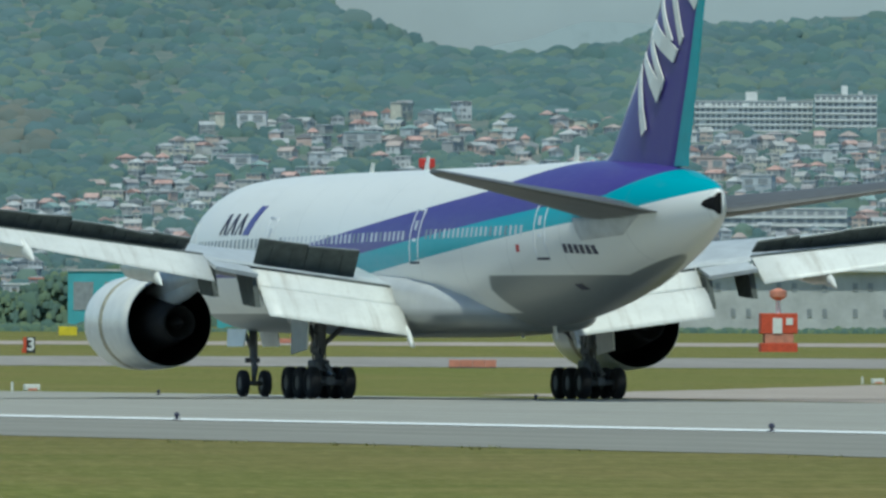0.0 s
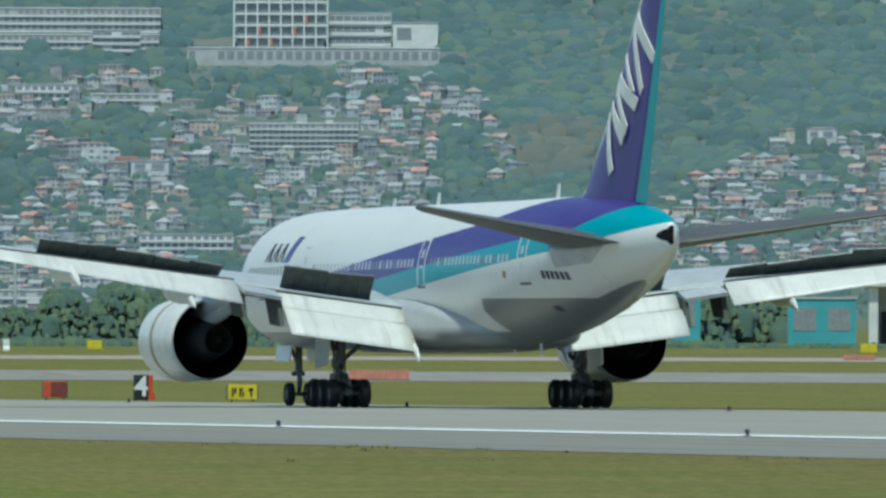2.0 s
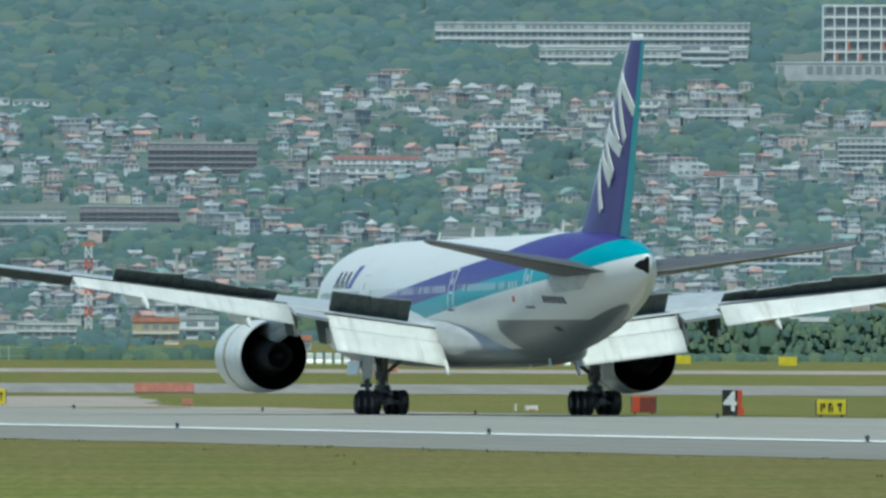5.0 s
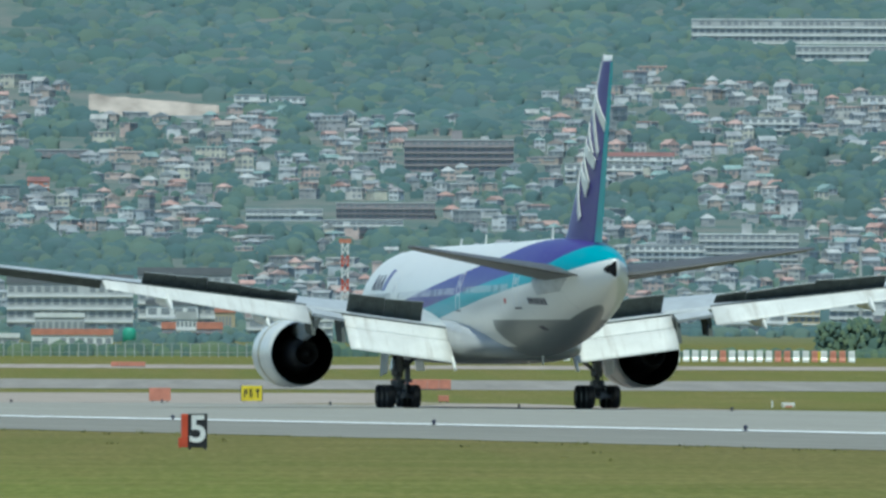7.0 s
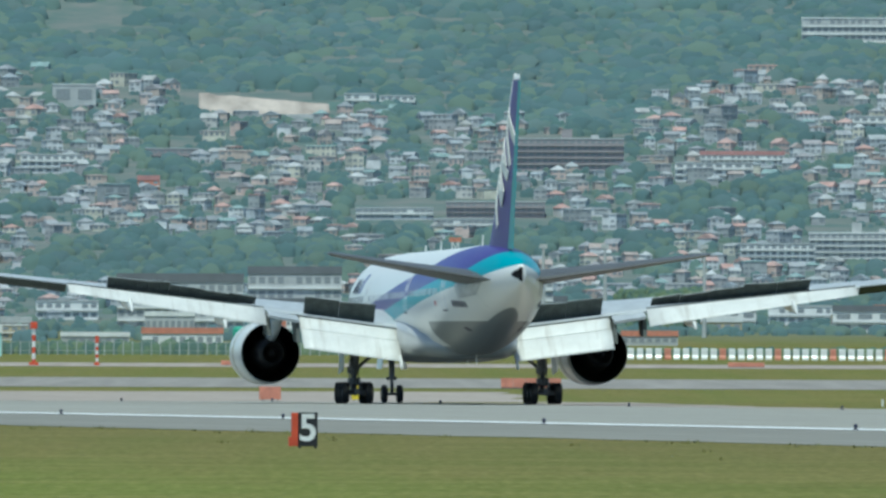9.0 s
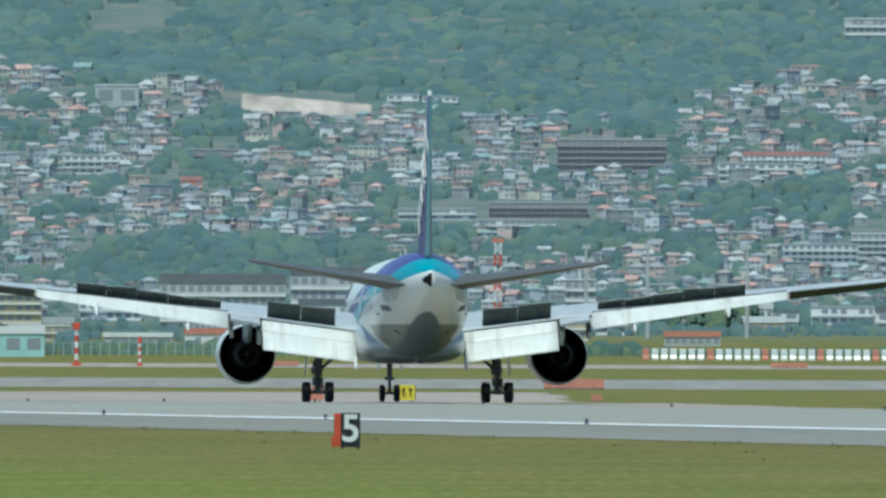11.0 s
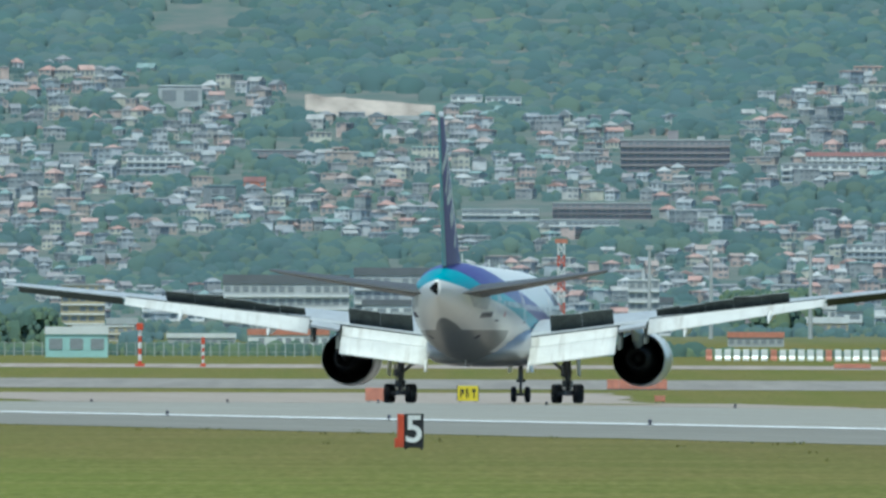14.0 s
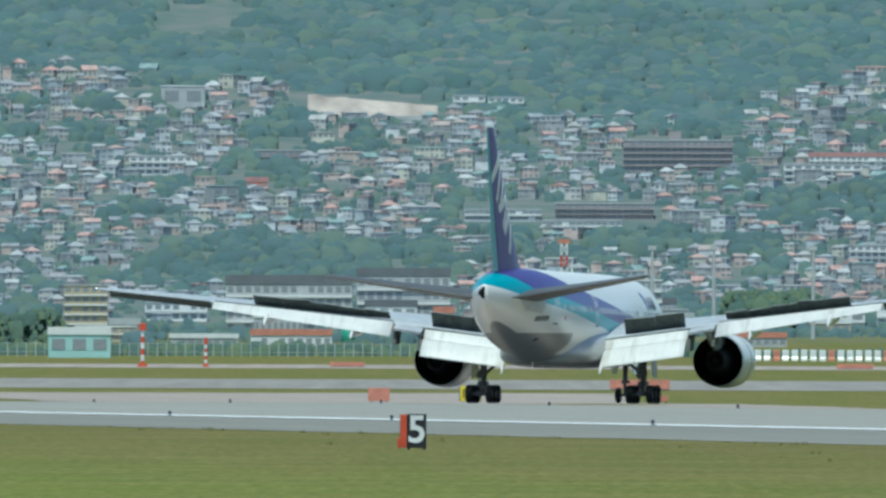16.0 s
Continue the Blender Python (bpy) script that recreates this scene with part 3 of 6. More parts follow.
    # main gear
    wheel_bm = lambda: lathe(bmesh.new(), [(-0.2, 0.3), (-0.215, 0.42), (-0.2, 0.54), (-0.13, 0.61), (0, 0.625), (0.13, 0.61), (0.2, 0.54), (0.215, 0.42), (0.2, 0.3)], (0, 0, 0), 28)
    gear = new("main_gear")
    gear.parent = jet
    gear.matrix_basis = pose(sd * 5.485, 0, 0)
    gear["label"] = "six-wheel landing gear on a steel strut"
    for lat in (-0.7, 0.7):
        for y in (-1.45, 0, 1.45):
            bm = wheel_bm()
            bmesh.ops.rotate(bm, verts=bm.verts, matrix=Matrix.Rotation(math.pi / 2, 3, "Z"))
            w = part("wheel", bm, M_TYRE, gear, "black tyre", True)
            w.matrix_basis = pose(lat, y, 0.625)
            bm = bmesh.new()
            tube(bm, (lat - 0.17, y, 0.625), (lat + 0.17, y, 0.625), 0.3, n=18)
            part("wheel_rim", bm, M_RIM, gear)
    bm = bmesh.new()
    for y in (-1.45, 0, 1.45):
        tube(bm, (-0.7, y, 0.625), (0.7, y, 0.625), 0.11)
    box(bm, -0.17, 0.17, -1.6, 1.6, 0.5, 0.86, 0.05)
    part("bogie_beam", bm, M_STEEL, gear)
    bm = bmesh.new()
    tube(bm, (0, 0, 0.7), (0, 0, 2.0), 0.17)
    tube(bm, (0, 0, 1.7), (-sd * 0.15, -0.1, 4.3), 0.24)
    tube(bm, (0, 0, 1.95), (0, 0, 2.1), 0.32)
    part("strut", bm, M_STEEL, gear)
    bm = box(bmesh.new(), -0.33, 0.33, -0.42, 0.42, 1.05, 1.5, 0.08)
    part("pivot_block", bm, M_STEEL, gear)
    part("truck_positioner", tube(bmesh.new(), (0.2, -0.35, 1.35), (0.25, -1.1, 0.9), 0.1), M_CHROME, gear)
    part("lock_link", tube(bmesh.new(), (-0.25, -0.2, 1.7), (-0.3, -0.6, 2.5), 0.08), M_CHROME, gear)
    part("hydraulic_box", box(bmesh.new(), -0.42, -0.1, -0.4, -0.2, 1.75, 2.15, 0.04), M_STEEL, gear)
    bm = bmesh.new()
    tube(bm, (0, 0.05, 1.9), (-sd * 1.8, 0.3, 3.4), 0.1)
    tube(bm, (0, 0.1, 1.9), (0, 2.2, 3.7), 0.11)
    tube(bm, (0, -0.2, 1.0), (0, -0.55, 1.5), 0.07)
    tube(bm, (0, -0.55, 1.5), (0, -0.2, 1.95), 0.07)
    tube(bm, (-0.25, -0.15, 0.9), (-0.3, -0.1, 2.6), 0.035, n=6)
    tube(bm, (0.25, -0.15, 0.9), (0.22, -0.1, 2.6), 0.03, n=6)
    part("brace", bm, M_STEEL, gear)
    bm = slab(bmesh.new(), ((sd * 0.75, 1.1, 1.7), (sd * 0.75, -0.9, 1.9), (sd * 0.6, -0.9, 4.2), (sd * 0.6, 1.5, 4.2)), 0.06)
    part("gear_door", bm, M_WHITE, gear, "white strut door")


def airliner():
    jet = thing("airliner", pose(64.19, 686.79, 0, 0, 0, 12.66), "white twin-engine airliner, indigo and cyan bands, flaps lowered, on runway", "airliner")
    bm = bmesh.new()
    N = 64
    st = [0.0, 0.15, 0.3] + list(np.arange(0.6, 8, 0.5)) + list(np.arange(8, 44, 2.0)) + list(np.arange(44, 63.2, 0.6)) + [63.3, 63.5]
    rings = []
    for s in st:
        cz, rh, hw = body(s)
        rings.append([(hw * math.cos(k * math.tau / N), at(s), cz + rh * math.sin(k * math.tau / N)) for k in range(N)])
    loft(bm, rings)
    fus = part("fuselage", bm, M_FUS, jet, "white body with indigo and cyan bands and a grey belly", True)
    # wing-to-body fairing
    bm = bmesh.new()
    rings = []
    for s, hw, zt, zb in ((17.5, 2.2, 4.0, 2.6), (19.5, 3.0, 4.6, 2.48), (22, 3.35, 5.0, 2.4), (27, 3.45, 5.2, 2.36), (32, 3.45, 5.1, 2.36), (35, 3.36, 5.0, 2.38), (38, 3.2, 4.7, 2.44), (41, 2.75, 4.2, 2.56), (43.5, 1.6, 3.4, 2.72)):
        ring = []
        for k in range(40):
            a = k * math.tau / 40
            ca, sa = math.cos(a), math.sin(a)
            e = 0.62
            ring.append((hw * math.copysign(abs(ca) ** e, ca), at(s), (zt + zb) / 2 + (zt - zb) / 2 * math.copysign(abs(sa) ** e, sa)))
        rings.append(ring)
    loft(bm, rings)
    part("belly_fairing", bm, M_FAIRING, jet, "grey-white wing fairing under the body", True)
    # cabin windows, doors, markings, on both sides
    for side in (-1, 1):
        rows = [(7.4, 16.4), (19.0, 35.2), (37.6, 49.2)]
        for a, b in rows:
            for s in np.arange(a, b, 0.56):
                z = lerp(s, [7.4, 49], [5.98, 6.44])
                bm = patch(bmesh.new(), ((s, z - 0.18), (s + 0.22, z - 0.18), (s + 0.22, z + 0.18), (s, z + 0.18)), side, 0.012, 1, 2)
                part("cabin_window", bm, M_SHADED if s < 19.5 else M_WINRIM if random.random() < 0.85 else M_SHADED, fus)
        for s, w, z0, z1, nm in ((5.3, 1.1, 4.95, 7.0, "cabin_door"), (17.0, 1.1, 5.05, 7.1, "cabin_door"), (35.7, 1.1, 5.25, 7.3, "cabin_door"), (50.2, 1.1, 5.35, 7.4, "cabin_door")):
            d = None
            for quad in (((s, z0), (s + 0.07, z0), (s + 0.07, z1), (s, z1)), ((s + w - 0.07, z0), (s + w, z0), (s + w, z1), (s + w - 0.07, z1)), ((s, z1 - 0.07), (s + w, z1 - 0.07), (s + w, z1), (s, z1))):
                bm = patch(bmesh.new(), quad, side, 0.02, 2, 8)
                o = part("cabin_door" if d is None else "door_outline", bm, M_OUTLINE, jet if d is None else d, "cabin door outlined in pale grey" if d is None else "", True)
                d = d or o
            part("door_sill", patch(bmesh.new(), ((s, z0 - 0.06), (s + w, z0 - 0.06), (s + w, z0 + 0.03), (s, z0 + 0.03)), side, 0.02, 2, 1), M_MARK, d)
            part("door_window", patch(bmesh.new(), ((s + 0.42, z0 + 1.25), (s + 0.68, z0 + 1.25), (s + 0.68, z0 + 1.6), (s + 0.42, z0 + 1.6)), side, 0.022, 1, 2), M_WINRIM, d)
            part("door_latch", patch(bmesh.new(), ((s + 0.4, z0 + 0.8), (s + 0.75, z0 + 0.8), (s + 0.75, z0 + 0.92), (s + 0.4, z0 + 0.92)), side, 0.022, 1, 1), M_OUTLINE, d)
        # title near the nose: slanted bars and a block, no letters
        for k in range(3):
            s = 10.6 + k * 1.08
            bm = patch(bmesh.new(), ((s, 6.42), (s + 0.2, 6.42), (s + 0.85, 7.25), (s + 0.62, 7.25)), side, 0.014, 2, 6)
            patch(bm, ((s + 0.62, 6.42), (s + 0.95, 6.42), (s + 0.92, 7.25), (s + 0.68, 7.25)), side, 0.014, 2, 5)
            part("title_bar", bm, M_MARK, fus)
        part("title_block", patch(bmesh.new(), ((13.85, 6.4), (14.7, 6.4), (15.7, 7.55), (14.85, 7.55)), side, 0.014, 3, 8), M_PURPLE, fus)
        # registration as plain bars, and small hatches
        for k in range(6):
            s = 52.75 + k * 0.44
            z = 5.72 - k * 0.012
            part("registration_bar", patch(bmesh.new(), ((s, z - 0.17), (s + 0.3, z - 0.17), (s + 0.3, z + 0.17), (s, z + 0.17)), side, 0.014, 1, 2), M_MARK, fus)
        part("red_mark", patch(bmesh.new(), ((48.35, 5.6), (48.65, 5.6), (48.65, 5.88), (48.35, 5.88)), side, 0.014, 1, 2), M_RED, fus)
        for s, z in ((37.5, 3.35), (38.4, 3.42), (51.7, 4.28)):
            part("outflow_vent", patch(bmesh.new(), ((s, z - 0.12), (s + 0.5, z - 0.1), (s + 0.55, z + 0.12), (s + 0.05, z + 0.1)), side, 0.03, 1, 2), M_MARK, fus)
    # fin: fixed part, cyan rudder edge, white slanted bars
    FIN = [(8.3, 48.6, 59.8), (8.75, 50.0, 59.9), (9.3, 51.2, 60.0), (12.0, 54.2, 60.9), (18.2, 60.05, 62.7), (18.55, 60.55, 62.75)]
    bm = bmesh.new()
    loft(bm, [foil(0, a, a + (b - a) * 0.9, z, 0.85, vertical=True) for z, a, b in FIN])
    fin = part("fin", bm, M_FIN, jet, "tall indigo fin with slanted white bars and a cyan trailing edge", True)
    bm = bmesh.new()
    loft(bm, [[(x, at(s), z) for x, s in ((-0.012 * (b - a) - 0.03, a + (b - a) * 0.875), (0.012 * (b - a) + 0.03, a + (b - a) * 0.875), (0.012, b), (-0.012, b))] for z, a, b in FIN[1:5]])
    part("rudder_edge", bm, M_CYAN, jet, "cyan rudder")
    bm = bmesh.new()
    for k in range(len(FIN) - 1):
        (z0, a0, _b0), (z1, a1, _b1) = FIN[k], FIN[k + 1]
        tube(bm, (0, at(a0 + 0.03), z0), (0, at(a1 + 0.03), z1), 0.11, n=8)
    part("fin_leading_edge", bm, M_PLATE, fin, "bare pale leading edge", True)
    def fin_half(s, z):
        a, b = lerp(z, [q[0] for q in FIN], [q[1] for q in FIN]), lerp(z, [q[0] for q in FIN], [q[2] for q in FIN])
        c = (b - a) * 0.9
        u = (s - a) / c
        return lerp(u, [p[0] for p in AIRFOIL[:8]], [p[1] for p in AIRFOIL[:8]]) * c * 0.85
    for side in (-1, 1):
        for quad in (((54.85, 12.6), (55.2, 12.6), (56.0, 10.15), (55.55, 9.9)), ((55.15, 13.1), (55.7, 12.95), (57.6, 11.75), (57.05, 11.15)),
                     ((55.9, 13.75), (56.3, 13.8), (57.8, 12.0), (57.55, 11.6)), ((56.05, 13.75), (56.55, 14.25), (59.1, 13.1), (58.65, 12.6)),
                     ((57.2, 14.95), (57.55, 15.05), (58.7, 13.45), (58.3, 13.4)), ((58.3, 16.2), (58.7, 16.35), (59.6, 13.55), (59.3, 13.25)),
                     ((58.45, 16.4), (58.9, 16.9), (61.1, 14.95), (60.7, 14.55))):
            bm = bmesh.new()
            n = 6
            g = {}
            for i in range(n + 1):
                for j in range(n + 1):
                    u, v = i / n, j / n
                    s = (quad[0][0] * (1 - u) + quad[1][0] * u) * (1 - v) + (quad[3][0] * (1 - u) + quad[2][0] * u) * v
                    z = (quad[0][1] * (1 - u) + quad[1][1] * u) * (1 - v) + (quad[3][1] * (1 - u) + quad[2][1] * u) * v
                    g[i, j] = bm.verts.new((side * (fin_half(s, z) + 0.012), at(s), z))
            for i in range(n):
                for j in range(n):
                    bm.faces.new((g[i, j], g[i + 1, j], g[i + 1, j + 1], g[i, j + 1]))
            ex = bmesh.ops.extrude_face_region(bm, geom=list(bm.faces))
            for v in ex["geom"]:
                if isinstance(v, bmesh.types.BMVert):
                    v.co.x -= side * 0.05
            part("fin_bar", bm, M_WHITE, fin)
    # tail exhaust: black cap on the blade-like cone's left stands for the dark opening
    bm = bmesh.new()
    rings = []
    for st_, k in ((62.85, 0.25), (63.0, 0.5), (63.2, 0.68), (63.4, 0.78), (63.56, 0.82)):
        cz, rh, hw = body(min(st_, 63.5))
        rings.append([(-(hw + 0.03) * math.cos(u), at(st_), cz + rh * k * math.sin(u)) for u in np.linspace(-1.5, 1.5, 13)] + [(0.06, at(st_), cz + rh * k * 0.9), (0.06, at(st_), cz - rh * k * 0.9)])
    loft(bm, rings)
    part("exhaust_outlet", bm, M_BLACK, fus, "black cap standing for the auxiliary exhaust's dark opening")
    for sd in (-1, 1):
        wing_side(jet, sd)
        # stabiliser root shield
        bm = patch(bmesh.new(), ((54.4, 6.0), (57.6, 6.2), (59.0, 6.95), (53.8, 6.85)), sd, 0.02, 8, 5)
        part("stabiliser_plate", bm, M_PLATE, fus, "", True)
    # nose gear
    ng = new("nose_gear")
    ng.parent = jet
    ng.matrix_basis = pose(0, 25.88, 0)
    ng["label"] = "twin-wheel nose landing gear"
    for lat in (-0.46, 0.46):
        bm = lathe(bmesh.new(), [(-0.17, 0.27), (-0.18, 0.38), (-0.15, 0.49), (-0.08, 0.53), (0.08, 0.53), (0.15, 0.49), (0.18, 0.38), (0.17, 0.27)], (0, 0, 0), 24)
        bmesh.ops.rotate(bm, verts=bm.verts, matrix=Matrix.Rotation(math.pi / 2, 3, "Z"))
        part("wheel", bm, M_TYRE, ng, "black tyre", True).matrix_basis = pose(lat, 0, 0.53)
        part("wheel_rim", tube(bmesh.new(), (lat - 0.15, 0, 0.53), (lat + 0.15, 0, 0.53), 0.27, n=16), M_RIM, ng)
    bm = tube(bmesh.new(), (-0.46, 0, 0.53), (0.46, 0, 0.53), 0.09)
    tube(bm, (0, 0, 0.5), (0, 0.05, 1.6), 0.1)
    tube(bm, (0, 0.05, 1.5), (0, 0.15, 3.0), 0.17)
    tube(bm, (0, 0.1, 1.7), (0, 1.6, 2.8), 0.08)
    tube(bm, (0, -0.1, 0.7), (0, -0.4, 1.15), 0.05)
    tube(bm, (0, -0.4, 1.15), (0, -0.05, 1.6), 0.05)
    box(bm, -0.3, 0.3, 0.15, 0.3, 1.35, 1.55, 0.03)
    part("strut", bm, M_STEEL, ng)
    for sd in (-1, 1):
        part("gear_door", slab(bmesh.new(), ((sd * 0.75, -1.0, 2.0), (sd * 0.75, 1.2, 2.0), (sd * 0.65, 1.4, 2.7), (sd * 0.65, -1.1, 2.7)), 0.05), M_WHITE, ng)
    # blade aerials and belly masts
    for s, h, k in ((28.0, 0.55, 1), (46.4, 0.65, 1), (21.0, 0.4, 1)):
        cz, rh, hw = body(s)
        z = cz + rh - 0.03
        part("aerial", slab(bmesh.new(), ((0, at(s), z), (0, at(s + 0.5), z), (0, at(s + 0.6), z + h), (0, at(s + 0.35), z + h)), 0.05), M_WHITE, fus)
    for s, h in ((40.0, 0.35), (44.0, 0.5)):
        cz, rh, hw = body(s)
        z = cz - rh + 0.03
        part("aerial", slab(bmesh.new(), ((0, at(s), z), (0, at(s + 0.35), z), (0, at(s + 0.45), z - h), (0, at(s + 0.2), z - h)), 0.05), M_WHITE, fus)
    bm = bmesh.new()
    lathe(bm, [(-0.12, 0.02), (-0.08, 0.1), (0.08, 0.1), (0.12, 0.02)], (0, at(39.0), 2.56), 10)
    part("beacon", bm, M_RED, fus)
    return jet


# ---- terrain: flat airfield, gentle rise behind it, then the wooded hill with the town ----
H0 = EYE[2]
EL_R = [1250, 2000, 2300, 2700, 3300, 3500, 4000, 4450, 4700, 4930]
EL_V = [None, 0.0, 0.03, 0.06, 0.11, 0.14, 0.50, 0.85, 1.12, 1.65]
RIDGE_AZ = [-40, -6, 4.3, 4.6, 4.9, 5.04, 5.15, 5.33, 5.51, 5.7, 5.88, 5.985, 6.24, 6.55, 6.9, 8, 12, 40]
RIDGE_EL = [0.9, 1.6, 1.6, 1.40, 1.16, 1.06, 1.008, 0.936, 0.926, 0.932, 0.968, 1.02, 1.054, 1.09, 1.1, 1.2, 0.9, 0.6]
Z_TAB = [0.0] + [H0 + r * math.tan(radians(e)) for r, e in zip(EL_R[1:], EL_V[1:])]


def terrain(x, y):
    r = math.hypot(x, y)
    if y <= 0 or r <= 1090:
        return 0.0
    if r < 2000:
        return lerp(r, [1090, 1206, 1310, 1420, 2000], [0.0, -0.22, -0.36, -0.12, H0])
    z = smooth_lerp(min(r, 4930), EL_R, Z_TAB) if r > 2000 else lerp(r, EL_R, Z_TAB)
    az = math.degrees(math.atan2(x, y))
    top = H0 + 4500 * math.tan(radians(lerp(az, RIDGE_AZ, RIDGE_EL)))
    if r > 3300:
        z += 2.2 * noise.noise((x * 0.006, y * 0.006, 0)) * min(1, (r - 3300) / 500)
        lim = top + 1.2 * noise.noise((x * 0.02, y * 0.01, 5))
        z = min(z, lim)
    return z


def spot(az, r):
    a = radians(az)
    x, y = r * math.sin(a), r * math.cos(a)
    return x, y, terrain(x, y)


def reach(az, el):
    """How far along that bearing the ground rises to that elevation."""
    lo, hi = 2000.0, 4900.0
    for _ in range(40):
        mid = (lo + hi) / 2
        x, y, z = spot(az, mid)
        if math.degrees(math.atan2(z - H0, mid)) < el:
            lo = mid
        else:
            hi = mid
    return lo


def grid_mesh(name, verts, nu, nv, material):
    me = bpy.data.meshes.new(name)
    faces = [(i * nv + j, (i + 1) * nv + j, (i + 1) * nv + j + 1, i * nv + j + 1) for i in range(nu - 1) for j in range(nv - 1)]
    me.from_pydata(verts, [], faces)
    me.materials.append(material)
    me.polygons.foreach_set("use_smooth", [True] * len(faces))
    return me


xs = list(np.arange(-2600, -600, 100)) + list(np.arange(-600, 700, 12)) + list(np.arange(700, 2700, 100))
ys = list(np.arange(-1500, 1000, 100)) + list(np.arange(1000, 1500, 10)) + list(np.arange(1500, 3300, 50)) + list(np.arange(3300, 4960, 16))
ground = new("ground", grid_mesh("ground", [(x, y, terrain(x, y)) for x in xs for y in ys], len(xs), len(ys), M_GROUND))
tagged(ground, "mown dry-green grass airfield rising to a wooded hill", "ground", kind="structure")

RW = pose(-10.34, 785.9, 0, 0, 0, 9.47)


def strip(name, edge0, edge1, n, dz, material, label, category, kind="structure"):
    """Paving between two edge lines, given as functions of the way along, laid on the ground."""
    verts = []
    inv = RW.inverted()
    for i in range(n + 1):
        for edge in (edge0, edge1):
            p = RW @ Vector((*edge(i / n), 0))
            verts.append(inv @ Vector((p.x, p.y, terrain(p.x, p.y) + dz)))
    ob = new(name, grid_mesh(name, verts, n + 1, 2, material))
    ob.matrix_basis = RW
    return tagged(ob, label, category, kind=kind)


def straight(off, a=-1400, b=2600):
    return lambda u: (off, a + (b - a) * u)


def ragged(off, amp, a=-1400, b=2600):
    return lambda u: (off + amp * noise.noise(((a + (b - a) * u) * 0.12, 3.3, off)) + amp * noise.noise(((a + (b - a) * u) * 0.02, 7.3, off)), a + (b - a) * u)


strip("shoulder", ragged(-25, 0.8), straight(-1.2), 900, 0.012, M_SHOULDER, "grey asphalt runway shoulder", "pavement")
strip("runway", straight(-1.2), straight(63.5), 200, 0.016, M_RUNWAY, "pale worn concrete runway", "runway")
strip("edge_line", ragged(-1.5, 0.12), ragged(1.5, 0.12), 900, 0.03, M_LINE, "worn white runway edge line", "marking")
JETROWS = [(0, 64.19, 686.79, 12.66), (0.5, 59.97, 710.24, 12.52), (1, 55.89, 733.26, 12.51), (1.5, 51.87, 755.68, 12.58), (2, 47.94, 777.40, 12.71), (2.5, 44.15, 798.34, 12.85),
           (3, 40.44, 818.51, 12.94), (3.5, 36.82, 837.97, 12.94), (4, 33.44, 856.88, 12.90), (6.5, 18.29, 946.39, 10.67), (7, 15.75, 963.89, 10.20), (7.5, 13.41, 981.10, 9.64),
           (8, 11.29, 997.93, 8.91), (8.5, 9.33, 1014.31, 8.01), (9, 7.62, 1030.24, 6.97), (9.2, 7.01, 1036.49, 6.54), (11.5, 2.44, 1103.98, 1.03), (12, 2.25, 1117.42, -0.35),
           (12.5, 2.35, 1130.22, -1.86), (13, 2.64, 1142.38, -3.15), (13.5, 3.19, 1153.98, -4.51), (14, 4.02, 1165.18, -5.63), (14.5, 5.06, 1176.01, -6.74), (15, 6.27, 1186.48, -7.75),
           (15.5, 7.75, 1196.58, -8.79), (16, 9.33, 1206.28, -9.93)]
# the turn-off that the aircraft takes, and a second one further right
def soft_edge(edge, amp, seed):
    """The same edge with the grass growing over it unevenly."""
    def e(u):
        x, y = edge(u)
        return x + amp * noise.noise((y * 0.05, seed, 0.5)) + amp * 0.5 * noise.noise((y * 0.21, seed, 4.5)), y
    return e


strip("turn_off", soft_edge(lambda u: (58 + 27 * u * u, 240 + 440 * u), 1.5, 1.0), soft_edge(lambda u: (60 + 80 * u**1.2, 120 + 560 * u), 1.5, 2.0), 160, 0.02, M_TAXI, "pale concrete rapid turn-off from the runway", "taxiway")
strip("turn_off", soft_edge(lambda u: (72 + 78 * u, -60 + 210 * u), 1.0, 3.0), soft_edge(lambda u: (63 + 127 * u, -160 + 290 * u), 1.0, 4.0), 100, 0.022, M_TAXI, "pale concrete second turn-off beside the runway", "taxiway")


def cross_strip(name, y0, y1, slope, material, label, dz=0.03):
    verts = [(x, y + slope * x, terrain(x, y + slope * x) + dz) for x in np.linspace(-500, 700, 61) for y in (y0, y1)]
    tagged(new(name, grid_mesh(name, verts, 61, 2, material)), label, "taxiway", kind="structure")


cross_strip("taxiway", 1540, 1730, -0.25, M_FARTAXI, "pale concrete taxiway beyond the grass")
cross_strip("service_road", 2010, 2130, -0.2, M_TAXI, "distant pale service road")
jet = airliner()


# ---- things on the airfield ----
def stand(x, y, rz=0.0):
    return pose(x, y, terrain(x, y), 0, 0, rz)


def text_mesh(body, size, material, name, parent, m):
    cu = bpy.data.curves.new(name, "FONT")
    cu.body, cu.size, cu.extrude, cu.align_x, cu.align_y, cu.offset = body, size, 0.01, "CENTER", "CENTER", 0.018 * size
    ob = bpy.data.objects.new(name, cu)
    scene.collection.objects.link(ob)
    me = bpy.data.meshes.new_from_object(ob.evaluated_get(bpy.context.evaluated_depsgraph_get()))
    bpy.data.objects.remove(ob)
    me.materials.clear()
    me.materials.append(material)
    o = new(name, me)
    o.parent = parent
    o.matrix_basis = m
    return o


